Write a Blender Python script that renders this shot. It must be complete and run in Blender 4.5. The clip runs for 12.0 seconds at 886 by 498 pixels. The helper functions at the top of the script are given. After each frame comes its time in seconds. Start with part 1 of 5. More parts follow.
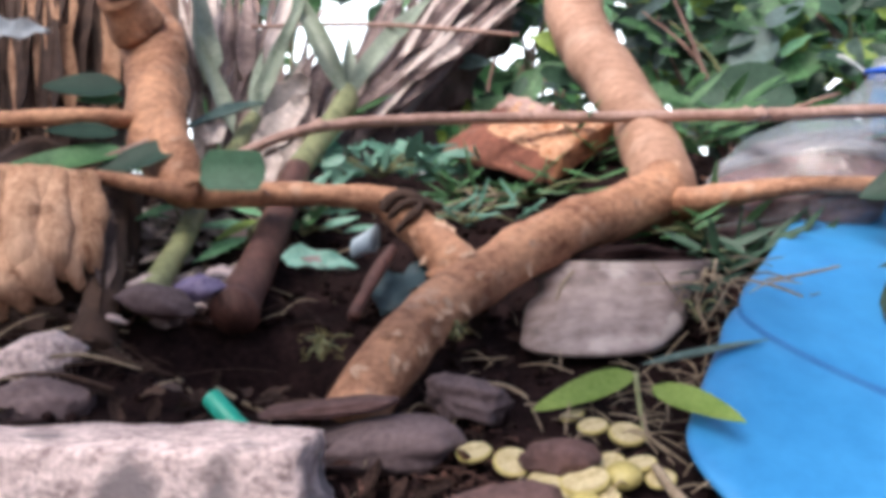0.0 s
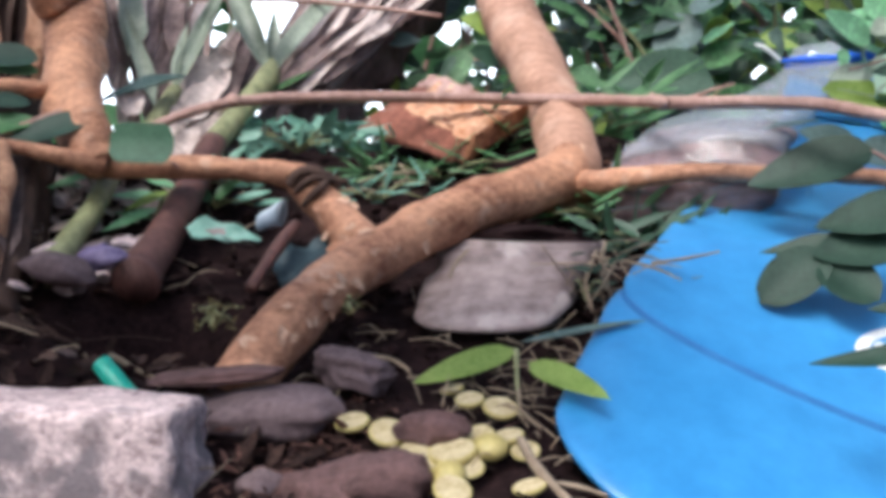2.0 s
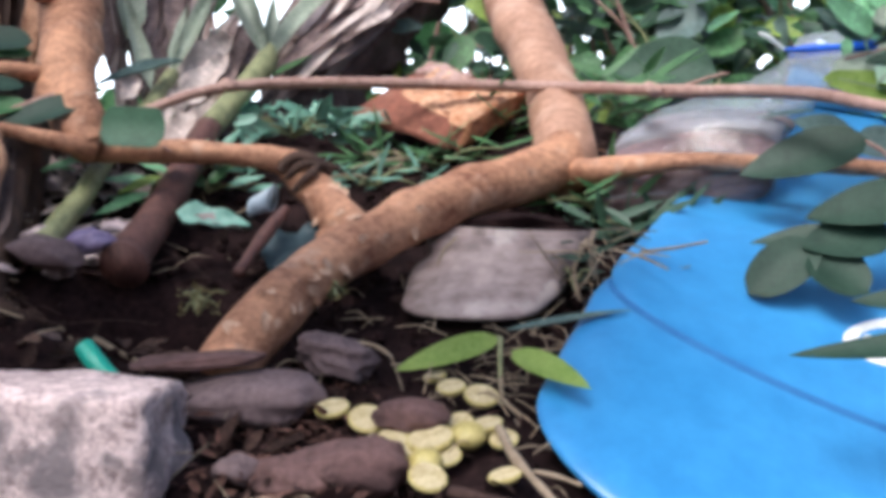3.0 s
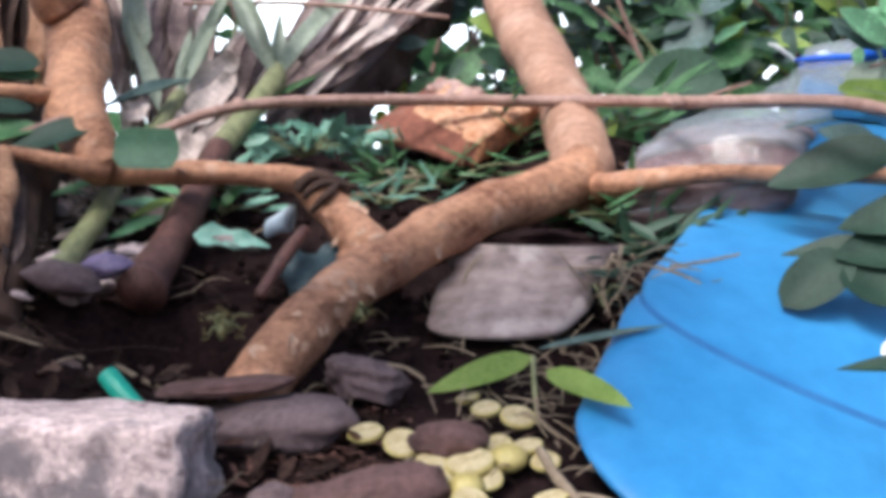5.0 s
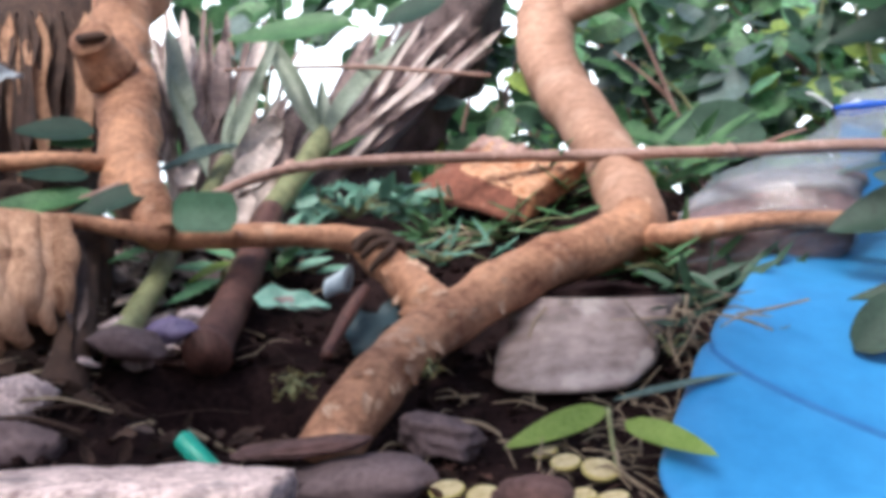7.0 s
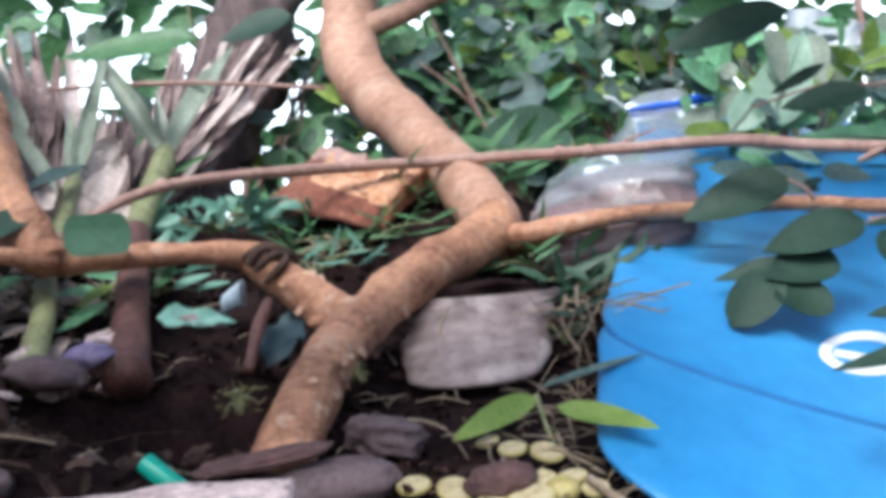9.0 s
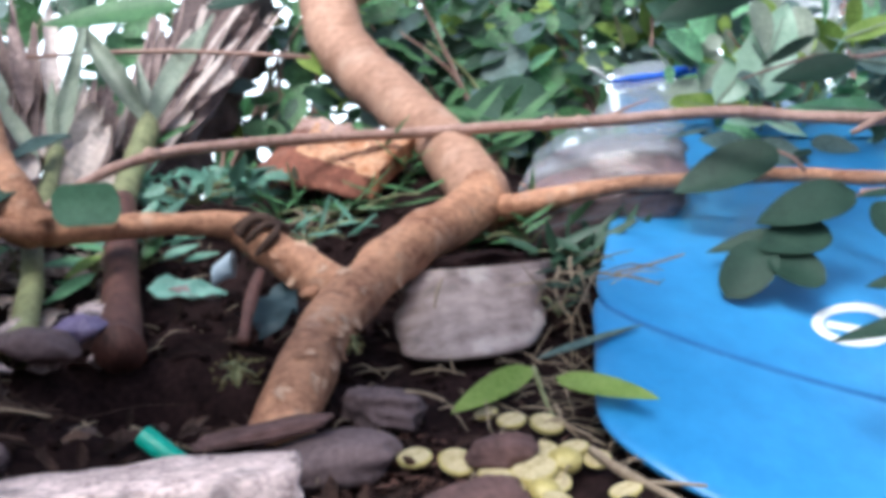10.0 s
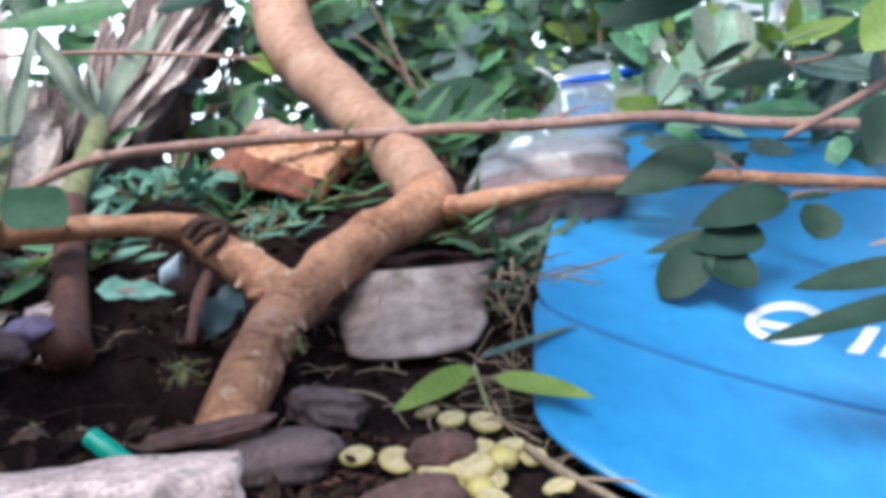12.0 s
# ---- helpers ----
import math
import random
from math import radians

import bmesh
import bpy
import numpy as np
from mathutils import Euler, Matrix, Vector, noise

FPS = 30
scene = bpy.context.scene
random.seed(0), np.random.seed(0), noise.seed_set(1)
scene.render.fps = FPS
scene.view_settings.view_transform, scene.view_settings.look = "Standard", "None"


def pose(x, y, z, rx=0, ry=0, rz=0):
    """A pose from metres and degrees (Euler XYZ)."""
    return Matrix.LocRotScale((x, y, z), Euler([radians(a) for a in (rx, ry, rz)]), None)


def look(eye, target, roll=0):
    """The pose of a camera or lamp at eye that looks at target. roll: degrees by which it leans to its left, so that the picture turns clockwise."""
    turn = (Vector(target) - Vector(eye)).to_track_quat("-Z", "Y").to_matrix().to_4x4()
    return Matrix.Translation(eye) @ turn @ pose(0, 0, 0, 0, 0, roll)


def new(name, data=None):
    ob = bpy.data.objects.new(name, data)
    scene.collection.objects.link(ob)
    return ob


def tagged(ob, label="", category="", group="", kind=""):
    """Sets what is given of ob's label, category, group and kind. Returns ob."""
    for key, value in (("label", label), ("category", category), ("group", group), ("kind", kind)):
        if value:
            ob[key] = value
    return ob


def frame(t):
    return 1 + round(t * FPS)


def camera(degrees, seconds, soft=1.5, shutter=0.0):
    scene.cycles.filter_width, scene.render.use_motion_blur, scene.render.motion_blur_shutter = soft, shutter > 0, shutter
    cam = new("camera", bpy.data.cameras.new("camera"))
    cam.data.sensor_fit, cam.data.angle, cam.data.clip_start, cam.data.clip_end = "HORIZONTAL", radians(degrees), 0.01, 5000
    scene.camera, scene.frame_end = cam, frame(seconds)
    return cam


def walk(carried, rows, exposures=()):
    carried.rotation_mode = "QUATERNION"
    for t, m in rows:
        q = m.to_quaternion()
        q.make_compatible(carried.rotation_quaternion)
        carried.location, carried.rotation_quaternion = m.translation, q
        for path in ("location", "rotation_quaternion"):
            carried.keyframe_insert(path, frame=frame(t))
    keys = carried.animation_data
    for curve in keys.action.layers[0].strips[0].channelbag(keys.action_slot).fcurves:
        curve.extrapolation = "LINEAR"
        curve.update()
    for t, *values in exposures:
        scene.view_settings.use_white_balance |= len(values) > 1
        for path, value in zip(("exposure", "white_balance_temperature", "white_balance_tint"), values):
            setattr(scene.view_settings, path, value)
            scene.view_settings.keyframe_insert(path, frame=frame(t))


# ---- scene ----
cam = camera(39.2, 12.0, soft=5.0)
PATH = [
    (0, (0.034, 0.024, 0.140), (-0.082, 2.019, 0.239), -2.6),
    (0.5, (0.036, 0.024, 0.139), (-0.077, 2.019, 0.220), -2.2),
    (1, (0.117, -0.003, 0.146), (-0.025, 1.992, 0.172), -1.0),
    (1.5, (0.121, 0.000, 0.139), (0.025, 1.998, 0.180), -1.1),
    (2, (0.110, -0.013, 0.142), (0.040, 1.985, 0.193), -1.2),
    (2.5, (0.121, -0.011, 0.142), (0.041, 1.987, 0.193), -0.8),
    (3, (0.142, -0.009, 0.142), (0.040, 1.988, 0.172), -0.6),
    (4.8, (0.118, 0.009, 0.145), (0.018, 2.006, 0.183), -1.4),
    (5, (0.100, 0.017, 0.142), (0.024, 2.014, 0.203), -1.7),
    (5.5, (0.091, 0.006, 0.145), (0.028, 2.003, 0.219), -1.8),
    (6, (0.069, -0.015, 0.150), (0.062, 1.984, 0.235), -1.8),
    (6.5, (0.025, 0.028, 0.131), (-0.011, 2.024, 0.247), -3.9),
    (7, (0.043, 0.021, 0.135), (-0.039, 2.013, 0.301), -3.4),
    (7.5, (0.006, -0.016, 0.139), (0.127, 1.972, 0.324), -3.6),
    (7.7, (-0.058, -0.034, 0.134), (0.171, 1.947, 0.288), -5.8),
    (9.5, (-0.191, 0.003, 0.152), (0.252, 1.949, 0.277), -7.8),
    (10, (-0.208, 0.008, 0.152), (0.258, 1.951, 0.233), -7.9),
    (10.5, (-0.194, -0.009, 0.158), (0.231, 1.945, 0.197), -7.5),
    (11, (-0.074, -0.032, 0.140), (0.109, 1.959, 0.200), -5.8),
    (11.5, (-0.153, 0.003, 0.144), (0.213, 1.968, 0.210), -7.1),
    (12, (-0.197, -0.027, 0.159), (0.328, 1.902, 0.218), -8.0),
]

walk(cam, [(t, look(eye, target, roll)) for t, eye, target, roll in PATH], [(0, 0.46, 6090, 10), (2, 0.46, 5840, 8), (5, 0.46, 5840, 8), (7, 0.46, 5910, 8), (9.5, 0.46, 5570, 4), (10.4, 0.46, 5570, 4), (11, 0.51, 5840, 7), (11.5, 0.47, 5640, 4), (12, 0.44, 5510, 3)])

# ---- light ----
world = bpy.data.worlds.new("sky")
scene.world = world
world.use_nodes = True
wn = world.node_tree.nodes
sky = wn.new("ShaderNodeTexSky")
sky.sky_type = "NISHITA"
sky.sun_disc = False
sky.sun_elevation = radians(56)
sky.sun_rotation = radians(-153)
sky.air_density = 1.0
sky.dust_density = 6.0
world.node_tree.links.new(sky.outputs[0], wn["Background"].inputs[0])
wn["Background"].inputs[1].default_value = 0.15
sun_data = bpy.data.lights.new("sun", "SUN")
sun_data.energy, sun_data.angle, sun_data.color = 2.0, radians(22), (1.0, 0.94, 0.86)
sun = new("sun", sun_data)
sun.matrix_world = look((-1.9, -2.5, 6.2), (0, 1.2, 0.1))


# ---- materials ----
def mat(name, dark, light, scale=30.0, rough=0.8, bump=0.3, fine=None, metal=0.0, stretch=(1, 1, 1), spots=None, spot_scale=9.0,
        spot_at=0.62, translucent=0.0, vary=0.0, coat=0.0, gloss=0.5, spot_soft=0.09, spot_most=1.0):
    """Two-scale noise material: broad patches and fine grain, bump from the grain, optional stains and leaf translucency."""
    m = bpy.data.materials.new(name)
    m.use_nodes = True
    n, l = m.node_tree.nodes, m.node_tree.links
    b = n["Principled BSDF"]
    co = n.new("ShaderNodeTexCoord")
    mp = n.new("ShaderNodeMapping")
    mp.inputs["Scale"].default_value = stretch
    l.new(co.outputs["Object"], mp.inputs[0])
    n1 = n.new("ShaderNodeTexNoise")
    n1.inputs["Scale"].default_value, n1.inputs["Detail"].default_value = scale, 5
    n2 = n.new("ShaderNodeTexNoise")
    n2.inputs["Scale"].default_value, n2.inputs["Detail"].default_value = fine or scale * 6, 6
    n2.inputs["Roughness"].default_value = 0.65
    for x in (n1, n2):
        l.new(mp.outputs[0], x.inputs["Vector"])
    mx = n.new("ShaderNodeMath")
    mx.operation = "MULTIPLY_ADD"
    mx.inputs[1].default_value = 0.55
    l.new(n2.outputs[0], mx.inputs[0])
    half = n.new("ShaderNodeMath")
    half.operation = "MULTIPLY"
    half.inputs[1].default_value = 0.5
    l.new(n1.outputs[0], half.inputs[0])
    l.new(half.outputs[0], mx.inputs[2])
    ramp = n.new("ShaderNodeValToRGB")
    ramp.color_ramp.elements[0].position, ramp.color_ramp.elements[1].position = 0.38, 0.66
    ramp.color_ramp.elements[0].color, ramp.color_ramp.elements[1].color = (*dark, 1), (*light, 1)
    l.new(mx.outputs[0], ramp.inputs[0])
    col = ramp.outputs[0]
    if spots:
        n3 = n.new("ShaderNodeTexNoise")
        n3.inputs["Scale"].default_value, n3.inputs["Detail"].default_value = spot_scale, 4
        l.new(co.outputs["Object"], n3.inputs["Vector"])
        r3 = n.new("ShaderNodeValToRGB")
        r3.color_ramp.elements[0].position, r3.color_ramp.elements[1].position = spot_at, spot_at + spot_soft
        l.new(n3.outputs[0], r3.inputs[0])
        r3.color_ramp.elements[1].color = (spot_most, spot_most, spot_most, 1)
        mix = n.new("ShaderNodeMix")
        mix.data_type = "RGBA"
        l.new(r3.outputs[0], mix.inputs["Factor"])
        l.new(col, mix.inputs["A"])
        mix.inputs["B"].default_value = (*spots, 1)
        col = mix.outputs["Result"]
    if vary:
        geo = n.new("ShaderNodeNewGeometry")
        mr = n.new("ShaderNodeMapRange")
        mr.inputs["To Min"].default_value, mr.inputs["To Max"].default_value = 1 - vary, 1 + vary
        l.new(geo.outputs["Random Per Island"], mr.inputs["Value"])
        hsv = n.new("ShaderNodeHueSaturation")
        l.new(mr.outputs[0], hsv.inputs["Value"])
        l.new(col, hsv.inputs["Color"])
        col = hsv.outputs[0]
    l.new(col, b.inputs["Base Color"])
    b.inputs["Roughness"].default_value, b.inputs["Metallic"].default_value = rough, metal
    b.inputs["Coat Weight"].default_value, b.inputs["Specular IOR Level"].default_value = coat, gloss
    if bump:
        bp = n.new("ShaderNodeBump")
        bp.inputs["Strength"].default_value, bp.inputs["Distance"].default_value = bump, 0.004
        l.new(mx.outputs[0], bp.inputs["Height"])
        l.new(bp.outputs[0], b.inputs["Normal"])
    if translucent:
        tr = n.new("ShaderNodeBsdfTranslucent")
        l.new(col, tr.inputs[0])
        ms = n.new("ShaderNodeMixShader")
        ms.inputs[0].default_value = translucent
        l.new(b.outputs[0], ms.inputs[1])
        l.new(tr.outputs[0], ms.inputs[2])
        l.new(ms.outputs[0], n["Material Output"].inputs["Surface"])
    return m


M = {
    # soil set darker than real damp soil: the bank's shade is in its colour
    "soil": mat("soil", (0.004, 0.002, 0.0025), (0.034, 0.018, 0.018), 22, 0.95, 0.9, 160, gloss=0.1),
    "bark": mat("bark", (0.20, 0.075, 0.038), (0.68, 0.36, 0.215), 13, 0.66, 0.9, 95, stretch=(1, 1, 1.3), spots=(0.64, 0.44, 0.33), spot_scale=34, spot_at=0.58, spot_soft=0.10, spot_most=0.45),
    # upper limb's bark: haze put into a paler, pinker copy of the bark
    "bark_pale": mat("bark_pale", (0.30, 0.155, 0.10), (0.60, 0.36, 0.255), 9, 0.62, 0.5, 70, stretch=(1, 1, 1.3), spots=(0.66, 0.47, 0.37), spot_scale=22, spot_at=0.55, spot_soft=0.15, spot_most=0.4),
    "bark_flake": mat("bark_flake", (0.42, 0.22, 0.13), (0.76, 0.52, 0.38), 60, 0.8, 0.4, vary=0.3),
    "twig": mat("twig", (0.27, 0.15, 0.12), (0.5, 0.32, 0.27), 40, 0.6, 0.3, 180),
    "dead_wood": mat("dead_wood", (0.17, 0.07, 0.035), (0.6, 0.35, 0.22), 18, 0.85, 0.8, 90, stretch=(3, 3, 0.6)),
    "torn_wood": mat("torn_wood", (0.32, 0.15, 0.08), (0.74, 0.46, 0.31), 14, 0.85, 0.6, 70, stretch=(3, 3, 0.5), spots=(0.2, 0.085, 0.045), spot_scale=26, spot_at=0.6),
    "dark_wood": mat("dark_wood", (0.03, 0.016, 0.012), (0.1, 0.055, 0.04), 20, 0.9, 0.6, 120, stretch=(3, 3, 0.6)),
    "stone_pale": mat("stone_pale", (0.24, 0.17, 0.172), (0.80, 0.64, 0.63), 48, 0.9, 0.9, 190, spots=(0.2, 0.165, 0.175), spot_scale=16, spot_at=0.55),
    "stone_mauve": mat("stone_mauve", (0.08, 0.053, 0.057), (0.2, 0.14, 0.147), 20, 0.85, 0.6, 150),
    "stone_red": mat("stone_red", (0.06, 0.031, 0.03), (0.17, 0.093, 0.088), 26, 0.9, 0.9, 140),
    # block faces: light on top and shade on the side are in these colours
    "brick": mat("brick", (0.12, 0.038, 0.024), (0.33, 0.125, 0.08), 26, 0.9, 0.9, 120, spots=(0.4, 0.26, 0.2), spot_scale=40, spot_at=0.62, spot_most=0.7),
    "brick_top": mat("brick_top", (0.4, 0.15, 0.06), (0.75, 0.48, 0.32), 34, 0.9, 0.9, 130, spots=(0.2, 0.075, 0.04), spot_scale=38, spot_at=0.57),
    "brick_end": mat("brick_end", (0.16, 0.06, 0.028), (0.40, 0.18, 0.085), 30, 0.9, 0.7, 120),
    "brick_chalk": mat("brick_chalk", (0.28, 0.15, 0.12), (0.6, 0.42, 0.37), 34, 0.9, 0.7, 130),
    "drum": mat("drum", (0.040, 0.225, 0.52), (0.066, 0.32, 0.67), 4, 0.30, 0.04, 26, spots=(0.03, 0.19, 0.43), spot_scale=4.5, spot_at=0.5, spot_soft=0.25, spot_most=0.4),
    "drum_seam": mat("drum_seam", (0.02, 0.12, 0.34), (0.035, 0.17, 0.43), 20, 0.7, 0.1),
    "white_paint": mat("white_paint", (0.72, 0.74, 0.76), (0.9, 0.9, 0.9), 30, 0.5, 0.05),
    "grow_bag": mat("grow_bag", (0.16, 0.115, 0.11), (0.45, 0.35, 0.335), 11, 0.5, 0.6, 46, stretch=(1, 1, 1.5), spots=(0.56, 0.48, 0.46), spot_scale=19, spot_at=0.58, spot_most=0.7),
    "cup": mat("cup", (0.3, 0.37, 0.44), (0.5, 0.57, 0.63), 20, 0.4, 0.1),
    "plastic_green": mat("plastic_green", (0.14, 0.34, 0.26), (0.36, 0.56, 0.47), 20, 0.4, 0.1),
    "purple": mat("purple", (0.13, 0.09, 0.2), (0.32, 0.26, 0.42), 40, 0.6, 0.3),
    "dark_teal": mat("dark_teal", (0.012, 0.03, 0.04), (0.03, 0.06, 0.075), 20, 0.6, 0.3),
    "hose": mat("hose", (0.015, 0.28, 0.2), (0.04, 0.45, 0.34), 30, 0.35, 0.1),
    "lime_skin": mat("lime_skin", (0.33, 0.26, 0.07), (0.55, 0.46, 0.18), 40, 0.4, 0.2),
    "lime_flesh": mat("lime_flesh", (0.38, 0.29, 0.14), (0.64, 0.55, 0.34), 70, 0.6, 0.4, 260),
    "leaf_dark": mat("leaf_dark", (0.028, 0.07, 0.042), (0.07, 0.14, 0.085), 30, 0.42, 0.25, 200, translucent=0.2, vary=0.4),
    "leaf_deep": mat("leaf_deep", (0.012, 0.034, 0.022), (0.032, 0.068, 0.046), 30, 0.5, 0.25, 200, vary=0.3, gloss=0.3),
    "leaf_square": mat("leaf_square", (0.03, 0.085, 0.045), (0.06, 0.14, 0.08), 30, 0.5, 0.25, 160, gloss=0.3),
    "leaf_mid": mat("leaf_mid", (0.075, 0.19, 0.08), (0.18, 0.36, 0.16), 30, 0.35, 0.25, 200, translucent=0.4, vary=0.5),
    "leaf_bright": mat("leaf_bright", (0.2, 0.32, 0.055), (0.4, 0.52, 0.14), 30, 0.45, 0.2, 200, translucent=0.4, vary=0.3),
    # mint leaf: light coming through from behind is put into the pale colour
    "leaf_mint": mat("leaf_mint", (0.40, 0.60, 0.46), (0.66, 0.82, 0.68), 22, 0.35, 0.25, 120, translucent=0.45, vary=0.15),
    "leaf_shine": mat("leaf_shine", (0.18, 0.42, 0.21), (0.38, 0.66, 0.42), 25, 0.28, 0.2, 160, translucent=0.4, vary=0.4),
    "moss": mat("moss", (0.09, 0.075, 0.025), (0.24, 0.19, 0.08), 40, 0.8, 0.2, vary=0.3),
    "leaf_grey": mat("leaf_grey", (0.075, 0.125, 0.115), (0.19, 0.27, 0.25), 25, 0.4, 0.2, 160, translucent=0.2, vary=0.3, gloss=0.4),
    "leaf_pale": mat("leaf_pale", (0.26, 0.32, 0.24), (0.54, 0.60, 0.50), 25, 0.4, 0.2, 160, translucent=0.4, vary=0.2),
    "herb": mat("herb", (0.11, 0.27, 0.19), (0.28, 0.50, 0.40), 40, 0.4, 0.2, translucent=0.3, vary=0.4),
    "stalk_green": mat("stalk_green", (0.13, 0.14, 0.06), (0.34, 0.35, 0.18), 20, 0.5, 0.2, 90, stretch=(3, 3, 0.5)),
    "stalk_red": mat("stalk_red", (0.06, 0.025, 0.022), (0.17, 0.075, 0.06), 22, 0.6, 0.3, 90, stretch=(3, 3, 0.5)),
    "fibre": mat("fibre", (0.10, 0.065, 0.06), (0.34, 0.25, 0.235), 18, 0.9, 0.6, 120, vary=0.55),
    "fibre_pale": mat("fibre_pale", (0.4, 0.31, 0.28), (0.72, 0.62, 0.58), 18, 0.85, 0.4, 120, vary=0.3),
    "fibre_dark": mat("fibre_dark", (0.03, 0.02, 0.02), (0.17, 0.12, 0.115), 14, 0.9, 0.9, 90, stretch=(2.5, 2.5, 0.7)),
    "straw": mat("straw", (0.2, 0.14, 0.09), (0.42, 0.33, 0.24), 40, 0.8, 0.2, vary=0.4),
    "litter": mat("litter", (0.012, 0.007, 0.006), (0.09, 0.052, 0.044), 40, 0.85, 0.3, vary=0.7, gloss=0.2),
    "mulch": mat("mulch", (0.05, 0.022, 0.02), (0.26, 0.14, 0.115), 40, 0.85, 0.3, vary=0.7, gloss=0.2),
    "string": mat("string", (0.01, 0.08, 0.55), (0.03, 0.16, 0.8), 40, 0.4, 0.1),
    "bag_soil": mat("bag_soil", (0.06, 0.03, 0.031), (0.32, 0.18, 0.185), 16, 0.6, 0.9, 60, stretch=(0.7, 1, 3.0), spots=(0.2, 0.125, 0.135), spot_scale=22, spot_at=0.6, spot_most=0.7),
    "cloth": mat("cloth", (0.5, 0.55, 0.6), (0.78, 0.8, 0.82), 30, 0.7, 0.3),
}


def film_material(name, tint, alpha, gloss=0.0):
    """Thin cloudy plastic film: part clear, part glossy white."""
    m = bpy.data.materials.new(name)
    m.use_nodes = True
    n, l = m.node_tree.nodes, m.node_tree.links
    b = n["Principled BSDF"]
    b.inputs["Base Color"].default_value, b.inputs["Roughness"].default_value = (*tint, 1), 0.18
    nz = n.new("ShaderNodeTexNoise")
    nz.inputs["Scale"].default_value, nz.inputs["Detail"].default_value = 16, 4
    bp = n.new("ShaderNodeBump")
    bp.inputs["Strength"].default_value, bp.inputs["Distance"].default_value = 0.45, 0.01
    l.new(nz.outputs[0], bp.inputs["Height"])
    l.new(bp.outputs[0], b.inputs["Normal"])
    tp = n.new("ShaderNodeBsdfTransparent")
    ms = n.new("ShaderNodeMixShader")
    ms.inputs[0].default_value = alpha
    l.new(tp.outputs[0], ms.inputs[1])
    l.new(b.outputs[0], ms.inputs[2])
    out = ms.outputs[0]
    if gloss:
        gl = n.new("ShaderNodeBsdfGlossy")
        gl.inputs["Roughness"].default_value = 0.12
        l.new(bp.outputs[0], gl.inputs["Normal"])
        m2 = n.new("ShaderNodeMixShader")
        m2.inputs[0].default_value = gloss
        l.new(out, m2.inputs[1])
        l.new(gl.outputs[0], m2.inputs[2])
        out = m2.outputs[0]
    l.new(out, n["Material Output"].inputs["Surface"])
    return m


M["film"] = film_material("film", (0.55, 0.60, 0.66), 0.42, 0.05)
M["film_low"] = film_material("film_low", (0.62, 0.53, 0.56), 0.16, 0.06)


def glow(name, colour, strength):
    m = bpy.data.materials.new(name)
    m.use_nodes = True
    b = m.node_tree.nodes["Principled BSDF"]
    b.inputs["Base Color"].default_value = (0, 0, 0, 1)
    b.inputs["Emission Color"].default_value, b.inputs["Emission Strength"].default_value = (*colour, 1), strength
    return m


M["white_sky"] = glow("white_sky", (0.93, 0.97, 1.0), 2.6)


# ---- builders ----
def V(p):
    return Vector(p)


def finish(bm, smooth=True):
    bmesh.ops.recalc_face_normals(bm, faces=bm.faces)
    for f in bm.faces:
        f.smooth = smooth


def mesh(name, bm, material, at=(0, 0, 0), smooth=True):
    """A mesh object whose geometry is given in world places, with its origin moved to at."""
    finish(bm, smooth)
    bmesh.ops.translate(bm, verts=bm.verts, vec=-V(at))
    me = bpy.data.meshes.new(name)
    bm.to_mesh(me)
    bm.free()
    for one in material if isinstance(material, (list, tuple)) else [material]:
        me.materials.append(one if not isinstance(one, str) else M[one])
    ob = new(name, me)
    ob.location = at
    return ob


def thing(name, at, label, category, group="", kind=""):
    return tagged_at(new(name), at, label, category, group, kind)


def tagged_at(ob, at, label, category, group="", kind=""):
    ob.location = at
    return tagged(ob, label, category, group, kind)


def part(name, bm, material, parent, label="", smooth=True):
    origin = V(parent.location) + (V(parent.parent.location) if parent.parent else V((0, 0, 0)))
    ob = mesh(name, bm, material, origin, smooth)
    ob.parent = parent
    ob.location = (0, 0, 0)
    if label:
        tagged(ob, label)
    return ob


def spline(pts, radii, per=6):
    """Catmull-Rom through the points, with radii."""
    P, out, rad = [V(p) for p in pts], [], []
    for i in range(len(P) - 1):
        a, b, c, d = P[max(i - 1, 0)], P[i], P[i + 1], P[min(i + 2, len(P) - 1)]
        for k in range(per):
            t = k / per
            out.append(0.5 * (2 * b + (c - a) * t + (2 * a - 5 * b + 4 * c - d) * t * t + (3 * b - a - 3 * c + d) * t ** 3))
            rad.append(radii[i] + (radii[i + 1] - radii[i]) * t)
    return out + [P[-1]], rad + [radii[-1]]


